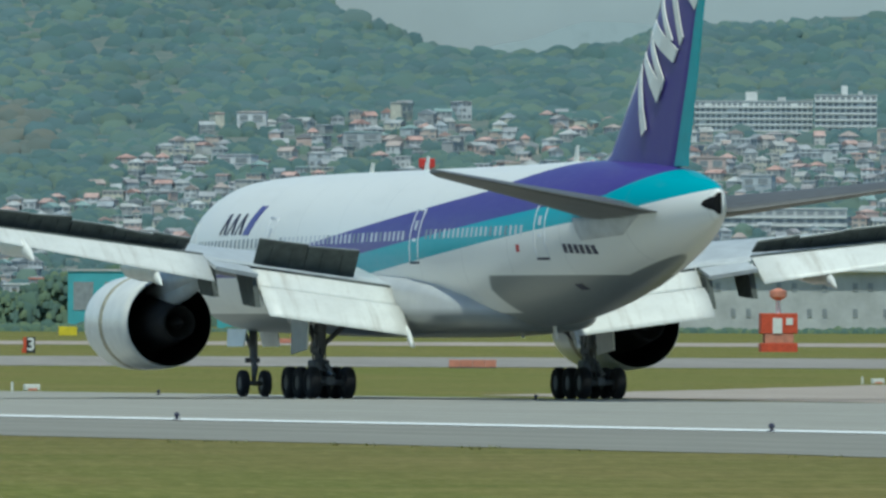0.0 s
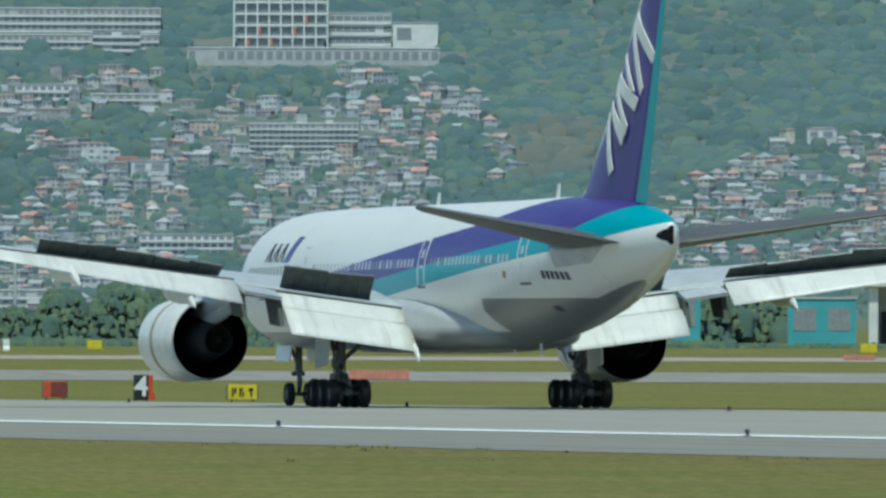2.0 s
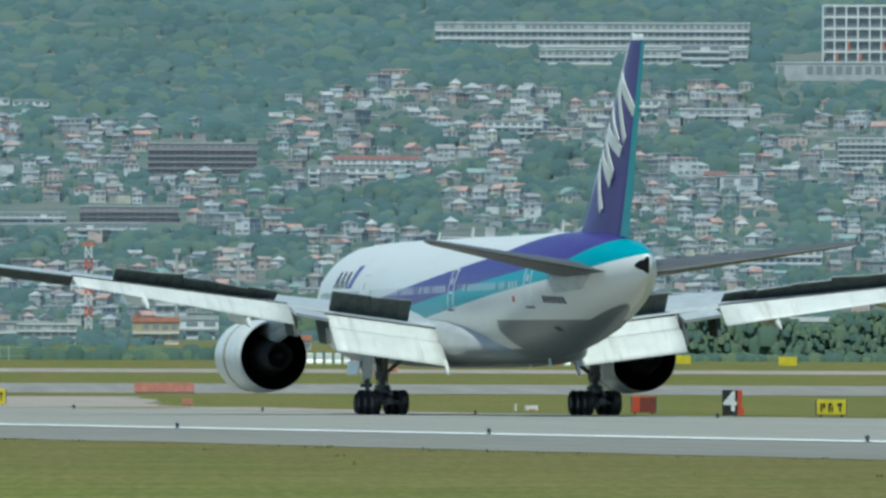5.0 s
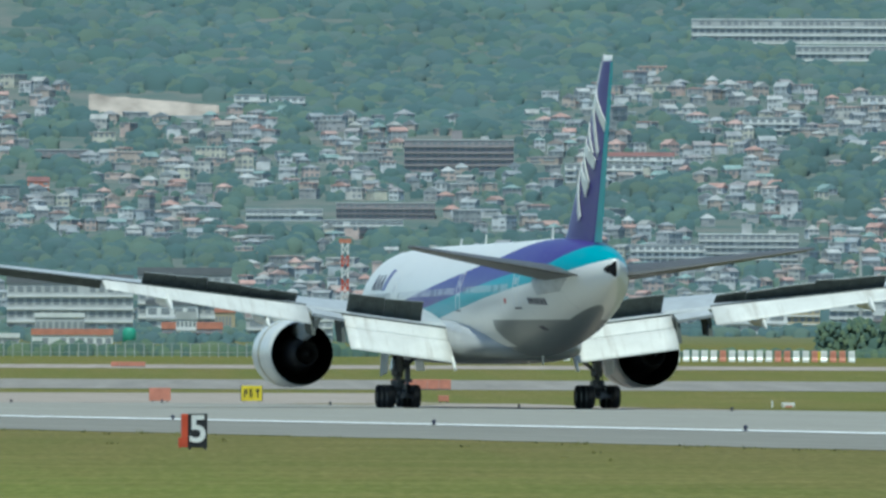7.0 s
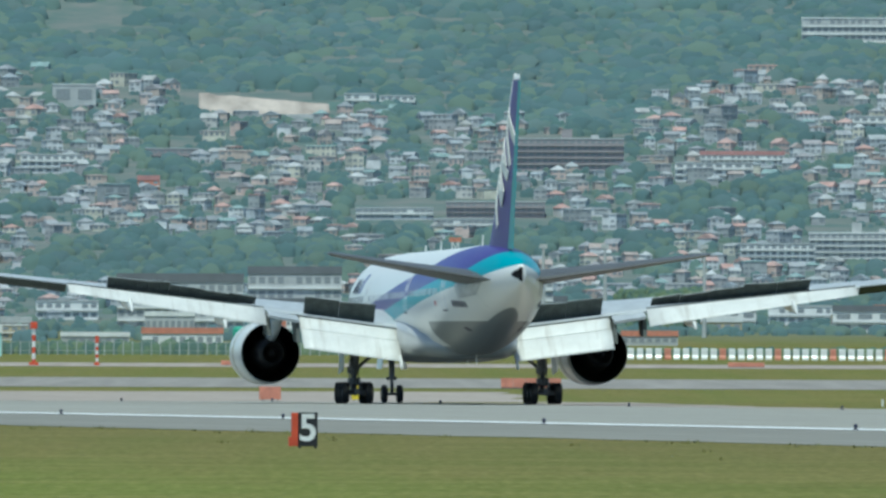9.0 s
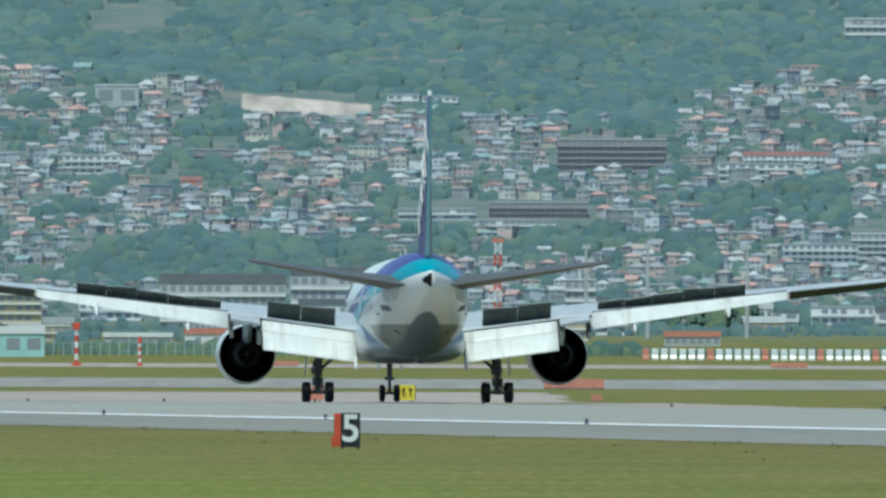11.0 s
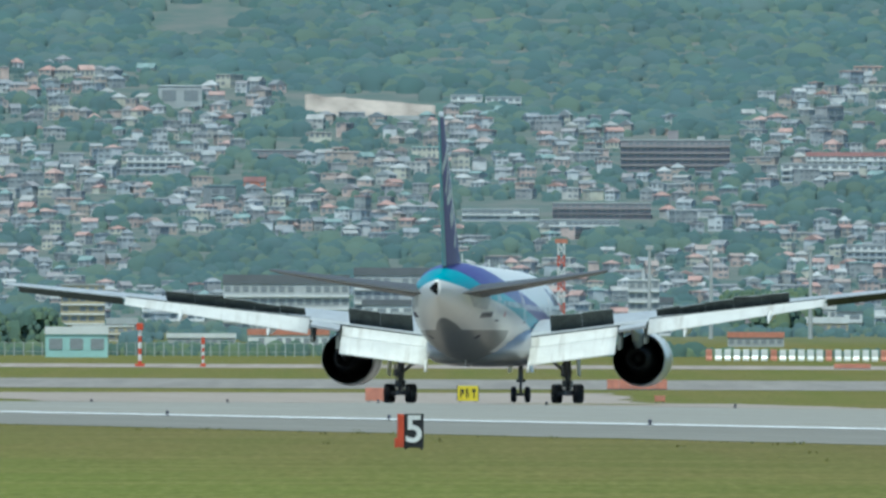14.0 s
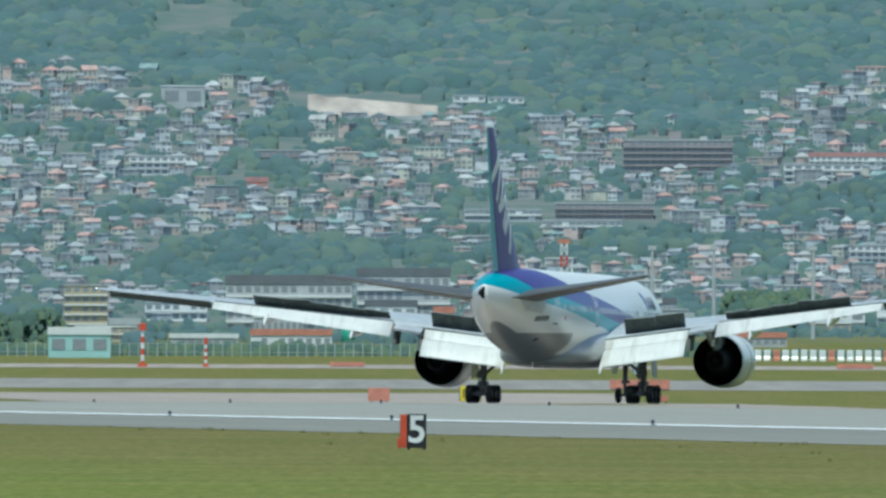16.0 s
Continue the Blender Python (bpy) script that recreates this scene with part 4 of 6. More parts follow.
def marker_sign(digit, x, y, rz, k=1.0, red=-1):
    """Runway distance marker: a black face with a white figure, an orange-red side."""
    sg = thing("distance_marker", stand(x, y, rz), "black distance marker with white figure " + digit + " and red side", "sign", "distance markers")
    w, d, h = 0.5 * k, 0.34 * k, 0.93 * k
    bm = box(bmesh.new(), -w / 2, w / 2, -d / 2, d / 2, 0.05 * k, h, 0.015)
    cab = part("cabinet", bm, M_SIGNBLACK, sg)
    bm = box(bmesh.new(), *sorted((red * (w / 2 + 0.17 * k), red * (w / 2 + 0.006))), -d / 2 + 0.03, d / 2, 0.06 * k, h - 0.01, 0.01)
    part("side_cabinet", bm, M_ORANGE, sg, "orange-red side")
    bm = box(bmesh.new(), *sorted((red * (w / 2 + 0.24 * k), red * (w / 2 + 0.172 * k))), -d / 2 + 0.05, d / 2, 0.05 * k, 0.3 * k, 0.008)
    part("junction_box", bm, M_ORANGE, sg)
    bm = bmesh.new()
    for u in (-0.2, 0.2):
        tube(bm, (u * k, 0, -0.1), (u * k, 0, 0.06 * k), 0.04 * k)
    part("leg", bm, M_STEEL, sg)
    text_mesh(digit, 0.98 * k, M_SIGNWHITE, "figure", cab, Matrix.Translation((0, -d / 2 - 0.012, 0.5 * k)) @ pose(0, 0, 0, 90, 0, 0))
    bm = slab(bmesh.new(), ((-w / 2, -d / 2 - 0.004, h - 0.02), (w / 2, -d / 2 - 0.004, h - 0.02), (w / 2, -d / 2 - 0.004, h), (-w / 2, -d / 2 - 0.004, h)), 0.008)
    part("frame_edge", bm, M_STEEL, cab)
    return sg


marker_sign("5", -0.22, 461.8, 3)
marker_sign("4", 38.6, 882.6, 3, 1.42, 1)
marker_sign("3", 121.8, 1750, 0, 1.75)


M_DARKRED = mat("dark_red_face", (0.22, 0.05, 0.035), 0.6, vary=0.25, scale=4)


def panel_sign(name, x, y, w, h, material, label, bars, barmat, group=""):
    sg = thing(name, stand(x, y), label, "sign", group)
    bm = box(bmesh.new(), -w / 2, w / 2, -0.15, 0.15, 0.12, h, 0.02)
    face = part("cabinet", bm, material, sg)
    bm = bmesh.new()
    for u in (-0.35, 0.35):
        tube(bm, (u * w, 0, -0.1), (u * w, 0, 0.14), 0.05)
    part("leg", bm, M_STEEL, sg)
    for x0, x1, z0, z1 in bars:
        part("lettering_bar", box(bmesh.new(), x0 * w, x1 * w, -0.17, -0.152, z0 * h, z1 * h), barmat, face)
    for sd in (-1, 1):
        part("end_cap", box(bmesh.new(), sd * w / 2 - 0.03, sd * w / 2 + 0.03, -0.17, 0.17, 0.1, h + 0.02, 0.01), M_STEEL if material is not M_FADED else M_FADED, sg)
    return sg


YB = [(-0.36, -0.30, 0.3, 0.8), (-0.28, -0.2, 0.5, 0.8), (-0.1, 0.02, 0.65, 0.8), (-0.1, -0.04, 0.3, 0.8), (0.0, 0.05, 0.3, 0.6), (0.2, 0.36, 0.62, 0.8), (0.26, 0.32, 0.3, 0.6)]
panel_sign("taxiway_sign", 43.6, 882, 1.5, 0.85, M_SIGNYELLOW, "yellow direction sign with black marks on the grass", YB, M_SIGNBLACK, "taxiway signs")
panel_sign("taxiway_sign", 3.3, 1292, 1.55, 1.22, M_SIGNYELLOW, "yellow direction sign with black marks on the grass", YB, M_SIGNBLACK, "taxiway signs")
panel_sign("taxiway_sign", 35.6, 915, 1.25, 0.95, M_ORANGE, "red mandatory sign with a darker face beside the runway", [(-0.17, 0.47, 0.16, 0.97)], M_DARKRED, "taxiway signs")
panel_sign("taxiway_sign", -3.35, 1296, 1.5, 1.05, M_FADED, "faded orange back of a runway sign", [], M_SIGNBLACK, "taxiway signs")
panel_sign("taxiway_sign", 17.3, 1300, 0.7, 0.55, M_FADED, "faded orange back of a small sign", [], M_SIGNBLACK, "taxiway signs")
for az, r, w in ((1.967, 2300, 1.6), (2.355, 2300, 2.0), (4.1, 2250, 2.4), (4.84, 2250, 2.2), (2.69, 2250, 2.4)):
    x, y, z = spot(az, r)
    panel_sign("taxiway_sign", x, y, w, 1.25, M_SIGNYELLOW, "distant low yellow sign beside the taxiway", [], M_SIGNBLACK, "taxiway signs")


def low_barrier(x, y, w, h):
    b = thing("orange_barrier", stand(x, y), "faded orange barrier board along the taxiway", "barrier", "orange barriers")
    n = max(3, int(w / 0.9))
    for k in range(n):
        part("board", box(bmesh.new(), -w / 2 + k * w / n, -w / 2 + (k + 1) * w / n - 0.03, -0.12, 0.12, 0.08, h, 0.02), M_FADED, b)
    part("foot_rail", box(bmesh.new(), -w / 2, w / 2, -0.2, 0.2, -0.05, 0.08), M_STEEL, b)


for az, rr, w, h in ((3.27, 1540, 5.2, 0.9), (0.69, 1540, 5.2, 0.9), (5.4, 1500, 4.0, 0.7), (1.38, 2040, 4.2, 0.6), (4.81, 2040, 3.6, 0.6), (-0.25, 2060, 4.0, 0.6)):
    x, y, z = spot(az, rr)
    low_barrier(x, y, w, h)


def runway_light(x, y, rz=9.47):
    o = thing("runway_light", stand(x, y, rz), "small dark elevated runway edge light", "runway light", "runway edge lights")
    part("base", lathe_up(bmesh.new(), [(0.0, 0.12), (0.03, 0.12), (0.05, 0.04), (0.1, 0.04)], 12), M_MARK, o)
    part("lens", lathe_up(bmesh.new(), [(0.1, 0.06), (0.13, 0.08), (0.18, 0.07), (0.21, 0.04), (0.22, 0.0)], 12), M_MARK, o)
    return o


def lathe_up(bm, prof, n):
    loft(bm, [[(max(r, 0.002) * math.cos(k * math.tau / n), max(r, 0.002) * math.sin(k * math.tau / n), z) for k in range(n)] for z, r in prof])
    return bm


L0 = runway_light(*(RW @ Vector((-0.9, -60, 0))).xy)
for n_ in range(-9, 12):
    for off in (-0.9, 57.8):
        if (n_, off) == (-1, -0.9) or (n_ == 1 and off < 0):
            continue
        p = RW @ Vector((off, 60.0 * n_, 0))
        copy_thing(L0, pose(p.x, p.y, terrain(p.x, p.y) + 0.01, 0, 0, 9.47 + random.uniform(-20, 20)))


def white_marker(az, r):
    x, y, z = spot(az, r)
    o = thing("white_marker_box", stand(x, y, 10), "small white marker box on the grass", "marker", "white marker boxes")
    part("box_body", box(bmesh.new(), -0.35, 0.35, -0.2, 0.2, 0.02, 0.3, 0.04), M_WHITE, o)
    part("red_band", box(bmesh.new(), -0.2, 0.2, -0.22, -0.202, 0.02, 0.12), M_FADED, o)
    part("stake", tube(bmesh.new(), (-0.9, 0, -0.05), (-0.9, 0, 0.4), 0.06), M_WHITE, o)


for az, r in ((3.985, 797), (1.868, 1000), (6.7, 1000)):
    white_marker(az, r)


def striped_mast(az, r, h, w, n, thick):
    """Red and white banded obstruction mast."""
    x, y, z = spot(az, r)
    o = thing("striped_mast", stand(x, y), "red and white banded obstruction mast", "mast", "striped masts")
    for k in range(n):
        part("band", tube(bmesh.new(), (0, 0, h * k / n), (0, 0, h * (k + 1) / n), thick, n=10), M_ORANGE if k % 2 == 0 else M_WHITE, o)
    part("foot", box(bmesh.new(), -w, w, -w, w, -0.3, 0.35, 0.05), M_ORANGE, o)
    part("head_box", box(bmesh.new(), -w * 0.7, w * 0.7, -w * 0.7, w * 0.7, h, h + 0.8, 0.05), M_ORANGE, o)


striped_mast(-0.907, 2050, 4.2, 0.55, 6, 0.22)
striped_mast(-0.704, 2050, 2.6, 0.3, 6, 0.16)


def antenna_hut(az, r):
    """Red and white shelter with a sensor head."""
    x, y, z = spot(az, r)
    o = thing("antenna_shelter", stand(x, y), "red and white banded equipment shelter", "shelter")
    part("lower_wall", box(bmesh.new(), -1.9, 1.9, -1.2, 1.2, -0.2, 0.9, 0.05), M_ORANGE, o)
    part("middle_wall", box(bmesh.new(), -1.5, 1.5, -1.15, 1.15, 0.9, 1.9, 0.05), M_FADED, o)
    part("upper_wall", box(bmesh.new(), -1.9, 1.9, -1.2, 1.2, 1.9, 4.0, 0.05), M_ORANGE, o)
    part("door", box(bmesh.new(), -0.7, 0.3, -1.26, -1.2, 1.9, 3.5, 0.02), M_WHITE, o)
    part("vent", box(bmesh.new(), 0.7, 1.4, -1.25, -1.2, 2.8, 3.5, 0.02), M_WHITE, o)
    part("mast", tube(bmesh.new(), (0, 0, 4.0), (0, 0, 5.6), 0.25), M_WHITE, o)
    part("head", lathe_up(bmesh.new(), [(5.3, 0.2), (5.7, 0.9), (6.3, 0.9), (6.6, 0.2)], 14), M_FADED, o)


antenna_hut(6.38, 1850)


def wall_block(m, red, wide=0.8):
    o = thing("barrier_block", m, "red plastic water-filled barrier block" if red else "white plastic water-filled barrier block", "barrier", "blast barrier blocks")
    bm = bmesh.new()
    loft(bm, [[(x, y, z) for x, y in ((-wide / 2, -w), (wide / 2, -w), (wide / 2, w), (-wide / 2, w))] for z, w in ((0, 0.5), (0.25, 0.5), (0.6, 0.25), (1.35, 0.2), (1.45, 0.16))])
    part("block_body", bm, M_FADED if red else M_WHITE, o)
    return o


wb, rb = wall_block(stand(*spot(0.95, 2300)[:2]), False), wall_block(stand(*spot(0.92, 2300)[:2]), True)
for k in range(38):
    az = 0.98 + k * 0.0295
    x, y, z = spot(az, 2300 - 40 * k / 38)
    copy_thing(rb if k % 6 == 5 or (k > 28 and k % 3 == 0) else wb, pose(x, y, z, 0, 0, random.uniform(-6, 6)))


def tufts():
    """Ragged grass blades along the edge of the shoulder and in the near turf."""
    q = random.Random(3)
    V, F = [], []
    for _ in range(120):
        off = -25.4 - abs(q.gauss(0, 1.5)) if q.random() < 0.75 else -25 - q.uniform(0, 22)
        p = RW @ Vector((off, q.uniform(-460, 20), 0))
        h, n = q.uniform(0.03, 0.1) * (2.0 if q.random() < 0.03 else 1.0), q.randint(4, 7)
        for _k in range(n):
            a, w = q.uniform(0, math.tau), q.uniform(0.012, 0.03)
            x, y = p.x + q.gauss(0, 0.09), p.y + q.gauss(0, 0.09)
            i = len(V)
            V += [(x - w, y, -0.01), (x + w, y, -0.01), (x, y + w * 1.6, -0.01), (x + math.cos(a) * h * 0.5, y + math.sin(a) * h * 0.5, h * q.uniform(0.7, 1.2))]
            F += [(i, i + 1, i + 3), (i + 1, i + 2, i + 3), (i + 2, i, i + 3)]
    me = bpy.data.meshes.new("grass_tufts")
    me.from_pydata(V, [], F)
    me.materials.append(M_TUFT)
    tagged(new("grass_tufts", me), "ragged dry-green grass tufts along the pavement edge", "grass", kind="stuff")


tufts()


# ---- buildings between the airfield and the hill ----
def building(name, az0, az1, el0, el1, floors, cols, wallm, label, depth=12.0, r=None, band=False, parapet=0.3, roofm=None, stair=False, category="building", winm=None):
    """A block of flats or a hall by its bearing, foot and top; windows sit in the wall, with slabs between the floors."""
    azc = (az0 + az1) / 2
    r = r or reach(azc, el0)
    x, y, z = spot(azc, r)
    w = r * radians(az1 - az0)
    h = max(1.0, H0 + r * math.tan(radians(el1)) - z)
    o = thing(name, pose(x, y, z, 0, 0, -azc), label, category, "town buildings")
    part("wall", box(bmesh.new(), -w / 2, w / 2, 0, depth, -3.0, h), wallm, o)
    part("roof", box(bmesh.new(), -w / 2 - 0.1, w / 2 + 0.1, -0.15, depth + 0.1, h + 0.004, h + parapet), roofm or (M_CONC if wallm is not M_CONC else M_PALE), o)
    fh, cw = h / floors, w / cols
    wb = mesh_of(box(bmesh.new(), -cw * (0.47 if band else 0.32), cw * (0.47 if band else 0.32), -0.06, 0.0, fh * 0.34, fh * 0.82), "window", winm or M_WINDARK)
    sb = mesh_of(box(bmesh.new(), -w / 2, w / 2, -0.45, -0.002, -fh * 0.06, fh * 0.1), "floor_slab", M_DULLBROWN if wallm is M_BROWN else M_PALE if wallm is not M_PALE else M_CONC)
    for f in range(floors):
        for c in range(cols):
            if random.random() < 0.06:
                continue
            q = new("window", wb)
            q.parent, q.location = o, (-w / 2 + (c + 0.5) * cw, 0, f * fh)
        if floors > 1:
            q = new("floor_slab", sb)
            q.parent, q.location = o, (0, 0, f * fh)
    if stair:
        part("stair_tower", box(bmesh.new(), -w * 0.07, w * 0.03, 1.0, 5.0, h, h + 2.4), wallm, o)
        part("tank", box(bmesh.new(), w * 0.2, w * 0.27, 2.0, 5.0, h, h + 1.1), M_CONC, o)
    return o


building("apartment_block", 6.11, 6.49, 0.69, 0.785, 5, 22, M_PALE, "long white apartment block on the hillside", stair=True)
building("apartment_block", 6.495, 6.695, 0.685, 0.805, 6, 10, M_PALE, "white apartment block with stair tower on the hillside", stair=True)
building("school_building", 3.1, 3.305, 1.005, 1.112, 3, 8, M_PALE, "white school building on a terrace", band=True)
building("school_hall", 3.31, 3.455, 1.0, 1.082, 1, 2, M_PALE, "plain white hall on a terrace")
building("terrace_wall", 2.65, 3.46, 0.945, 1.0, 1, 26, M_CONC, "long grey concrete terrace with dark bays under a school", depth=10, category="terrace")
building("long_building", 1.555, 2.565, 1.05, 1.125, 3, 46, M_CONC, "long grey concrete building in the woods")
building("lower_wing", 1.89, 2.56, 0.995, 1.04, 2, 30, M_CONC, "lower grey concrete wing below a long building", depth=8)
building("round_wing", 2.345, 2.5, 0.965, 1.055, 4, 5, M_PALE, "pale concrete end wing with balconies", depth=7, band=True)
building("apartment_block", 2.85, 3.2, 0.665, 0.757, 5, 18, M_CONC, "grey terraced apartment block among houses", stair=True)
building("apartment_block", 1.58, 1.9, 0.335, 0.435, 5, 14, M_CONC, "grey stepped apartment block", stair=True)
building("apartment_block", 1.36, 1.6, 0.32, 0.40, 4, 10, M_PALE, "pale apartment block with balconies")
building("apartment_block", 0.634, 0.985, 0.635, 0.735, 5, 16, M_BROWN, "dark brown terraced apartment block", stair=True)
building("apartment_block", 0.126, 0.372, 0.475, 0.512, 2, 12, M_PALE, "low white apartment block", band=True)
building("apartment_block", 0.416, 0.733, 0.482, 0.532, 3, 16, M_BROWN, "dark brown apartment block")
building("apartment_block", 0.375, 0.63, 0.437, 0.478, 2, 12, M_PALE, "low white apartment block with rows of windows", band=True)
building("apartment_block", -0.64, -0.235, 0.165, 0.272, 4, 14, M_CONC, "grey apartment block with balconies near the field", r=3300, parapet=1.7, roofm=M_DARKROOF)
building("apartment_block", -0.22, 0.08, 0.2, 0.3, 4, 10, M_CONC, "grey apartment block with white end wall", r=3400, parapet=1.5, roofm=M_DARKROOF)
building("apartment_block", 0.66, 0.76, 0.18, 0.285, 5, 4, M_CONC, "grey apartment tower near the field", r=3350, stair=True)
building("ochre_building", -1.16, -1.02, 0.155, 0.265, 5, 5, M_YELLOWISH, "ochre apartment block near the field", r=3300)
building("white_building", 0.088, 0.19, 0.837, 0.878, 2, 4, M_PALE, "white house block below the woods")
building("white_building", 0.2, 0.315, 0.835, 0.872, 2, 5, M_PALE, "white house block below the woods")
building("grey_building", -0.85, -0.71, 0.835, 0.905, 1, 2, M_CONC, "plain grey block below the woods")
building("storage_hall", -1.21, -1.01, 0.022, 0.108, 1, 3, M_PALETEAL, "pale teal storage hall by the airfield fence", r=2350, category="hall", parapet=1.0, roofm=M_PALE)
building("storage_hall", 4.1, 4.3, 0.07, 0.235, 1, 2, M_TEAL, "teal sheet-metal hall by the airfield", r=2500, category="hall", depth=18)
building("storage_hall", 4.58, 4.8, 0.06, 0.2, 1, 2, M_TEAL, "teal sheet-metal hall by the airfield", r=2520, category="hall", depth=18)
building("row_houses", 1.23, 1.5, 0.655, 0.686, 2, 14, M_PALE, "white terrace of houses under a faded red roof", parapet=1.0, roofm=M_REDROOF, depth=6)
building("red_house", -0.575, -0.505, 0.562, 0.6, 2, 3, M_FADED, "large house with a faded red roof in the town", parapet=1.1, roofm=M_REDROOF, depth=5)
building("red_house", 2.42, 2.49, 0.615, 0.64, 2, 3, M_PALE, "white house with a faded red roof in the town", parapet=0.9, roofm=M_REDROOF, depth=5)
for a0, a1, e0, e1, f_, c_, m_, l_ in ((2.0, 2.25, 0.14, 0.22, 3, 9, M_CONC, "grey works building near the field"), (-0.9, -0.7, 0.15, 0.21, 2, 7, M_PALE, "pale works building near the field"),
                                        (1.45, 1.75, 0.14, 0.2, 2, 10, M_PALE, "long pale works building near the field"), (3.15, 3.4, 0.17, 0.25, 3, 8, M_PALE, "pale works building behind trees"),
                                        (5.5, 5.8, 0.35, 0.42, 3, 10, M_PALE, "pale terraced block of flats"), (6.2, 6.6, 0.36, 0.44, 3, 12, M_CONC, "grey terraced block of flats"),
                                        (2.5, 2.8, 0.33, 0.4, 3, 12, M_PALE, "pale terraced block of flats"), (3.5, 3.9, 0.36, 0.42, 3, 12, M_CONC, "grey block of flats"),
                                        (1.15, 1.4, 0.6, 0.66, 3, 8, M_PALE, "white stepped block of flats"), (1.72, 1.9, 0.75, 0.81, 3, 7, M_PALE, "white stepped block of flats"),
                                        (2.1, 2.3, 0.83, 0.88, 2, 8, M_PALE, "white flats below the woods"), (-0.95, -0.75, 0.62, 0.68, 3, 8, M_PALE, "white flats in the town"),
                                        (-0.55, -0.38, 0.66, 0.7, 2, 8, M_BROWN, "brown flats in the town"), (2.34, 2.56, 0.81, 0.85, 2, 8, M_CONC, "grey flats below the woods")):
    building("town_building", a0, a1, e0, e1, f_, c_, m_, l_)


building("storage_hall", -0.56, -0.3, 0.055, 0.108, 1, 9, M_PALE, "long low hall with a faded red roof by the fence", r=2650, category="hall", depth=14, parapet=0.9, roofm=M_FADED)
building("storage_hall", -0.82, -0.6, 0.05, 0.098, 1, 8, M_CONC, "long low hall with a white roof by the fence", r=2700, category="hall", depth=14, parapet=0.7, roofm=M_PALE)
building("storage_hall", 0.98, 1.16, 0.07, 0.104, 1, 7, M_CONC, "low hall with a faded red roof by the fence", r=2880, category="hall", depth=14, parapet=0.9, roofm=M_FADED)


def round_tank(az, r, rad, h):
    x, y, z = spot(az, r)
    o = thing("storage_tank", pose(x, y, z), "round green storage tank by the fence", "tank")
    part("shell", lathe_up(bmesh.new(), [(-0.3, rad), (h * 0.8, rad), (h * 0.95, rad * 0.7), (h, 0.05)], 20), M_TANKGREEN, o, "", True)
    part("base_ring", lathe_up(bmesh.new(), [(-0.3, rad * 1.05), (0.12, rad * 1.05)], 20), M_CONC, o)


M_TANKGREEN = mat("tank_green", (0.06, 0.36, 0.24), 0.6, vary=0.15)
round_tank(-0.247, 2900, 1.1, 2.9)
wr = random.Random(23)
for _ in range(46):
    a_ = wr.uniform(-1.7, 2.6) if wr.random() < 0.8 else wr.uniform(2.6, 4.6)
    r_ = wr.uniform(3000, 3420) if not 0.7 < a_ < 2.1 else wr.uniform(3330, 3480)
    w_, h_ = wr.uniform(0.06, 0.22), wr.uniform(0.035, 0.085)
    g_ = math.degrees(math.atan2(spot(a_, r_)[2] - H0, r_))
    wm_, lb_ = wr.choice(((M_CONC, "grey works building"), (M_PALE, "pale works building"), (M_PALE, "white low block of flats"), (M_YELLOWISH, "ochre low building"), (M_BROWN, "brown low building")))
    building("works_building", a_, a_ + w_, g_, g_ + h_, wr.choice((1, 2, 2, 3)), wr.randint(3, 8), wm_, lb_ + " near the airfield", r=r_, depth=8, parapet=wr.choice((0.3, 0.8, 1.2)), roofm=wr.choice((M_DARKROOF, M_CONC, M_FADED, M_PALE)))


def frame_building():
    """A building with an open white frame and red panels."""
    r = reach(2.95, 1.0)
    x, y, z = spot(2.95, r)
    w, h = r * radians(0.3), r * radians(0.185)
    o = thing("frame_building", pose(x, y, z, 0, 0, -2.95), "tall school block with an open white frame and glass", "building", "town buildings")
    part("glass_core", box(bmesh.new(), -w / 2 + 0.8, w / 2 - 0.8, 0.8, 12, -2, h), M_WINDARK, o)
    for k in range(6):
        part("floor_slab", box(bmesh.new(), -w / 2, w / 2, 0, 12.4, h * k / 5 - 0.3, h * k / 5 + 0.25), M_PALE, o)
    for k in range(9):
        u = -w / 2 + k * w / 8
        part("column", box(bmesh.new(), u - 0.22, u + 0.22, -0.2, 0.2, -2, h), M_PALE, o)
    for k, f in ((1, 0), (2, 1), (3, 0), (5, 1), (6, 2)):
        u = -w / 2 + k * w / 8
        part("red_panel", box(bmesh.new(), u + 0.3, u + 0.9, -0.1, 0.0, h * f / 5 + 0.3, h * (f + 1) / 5 - 0.3), M_FADED, o)


frame_building()


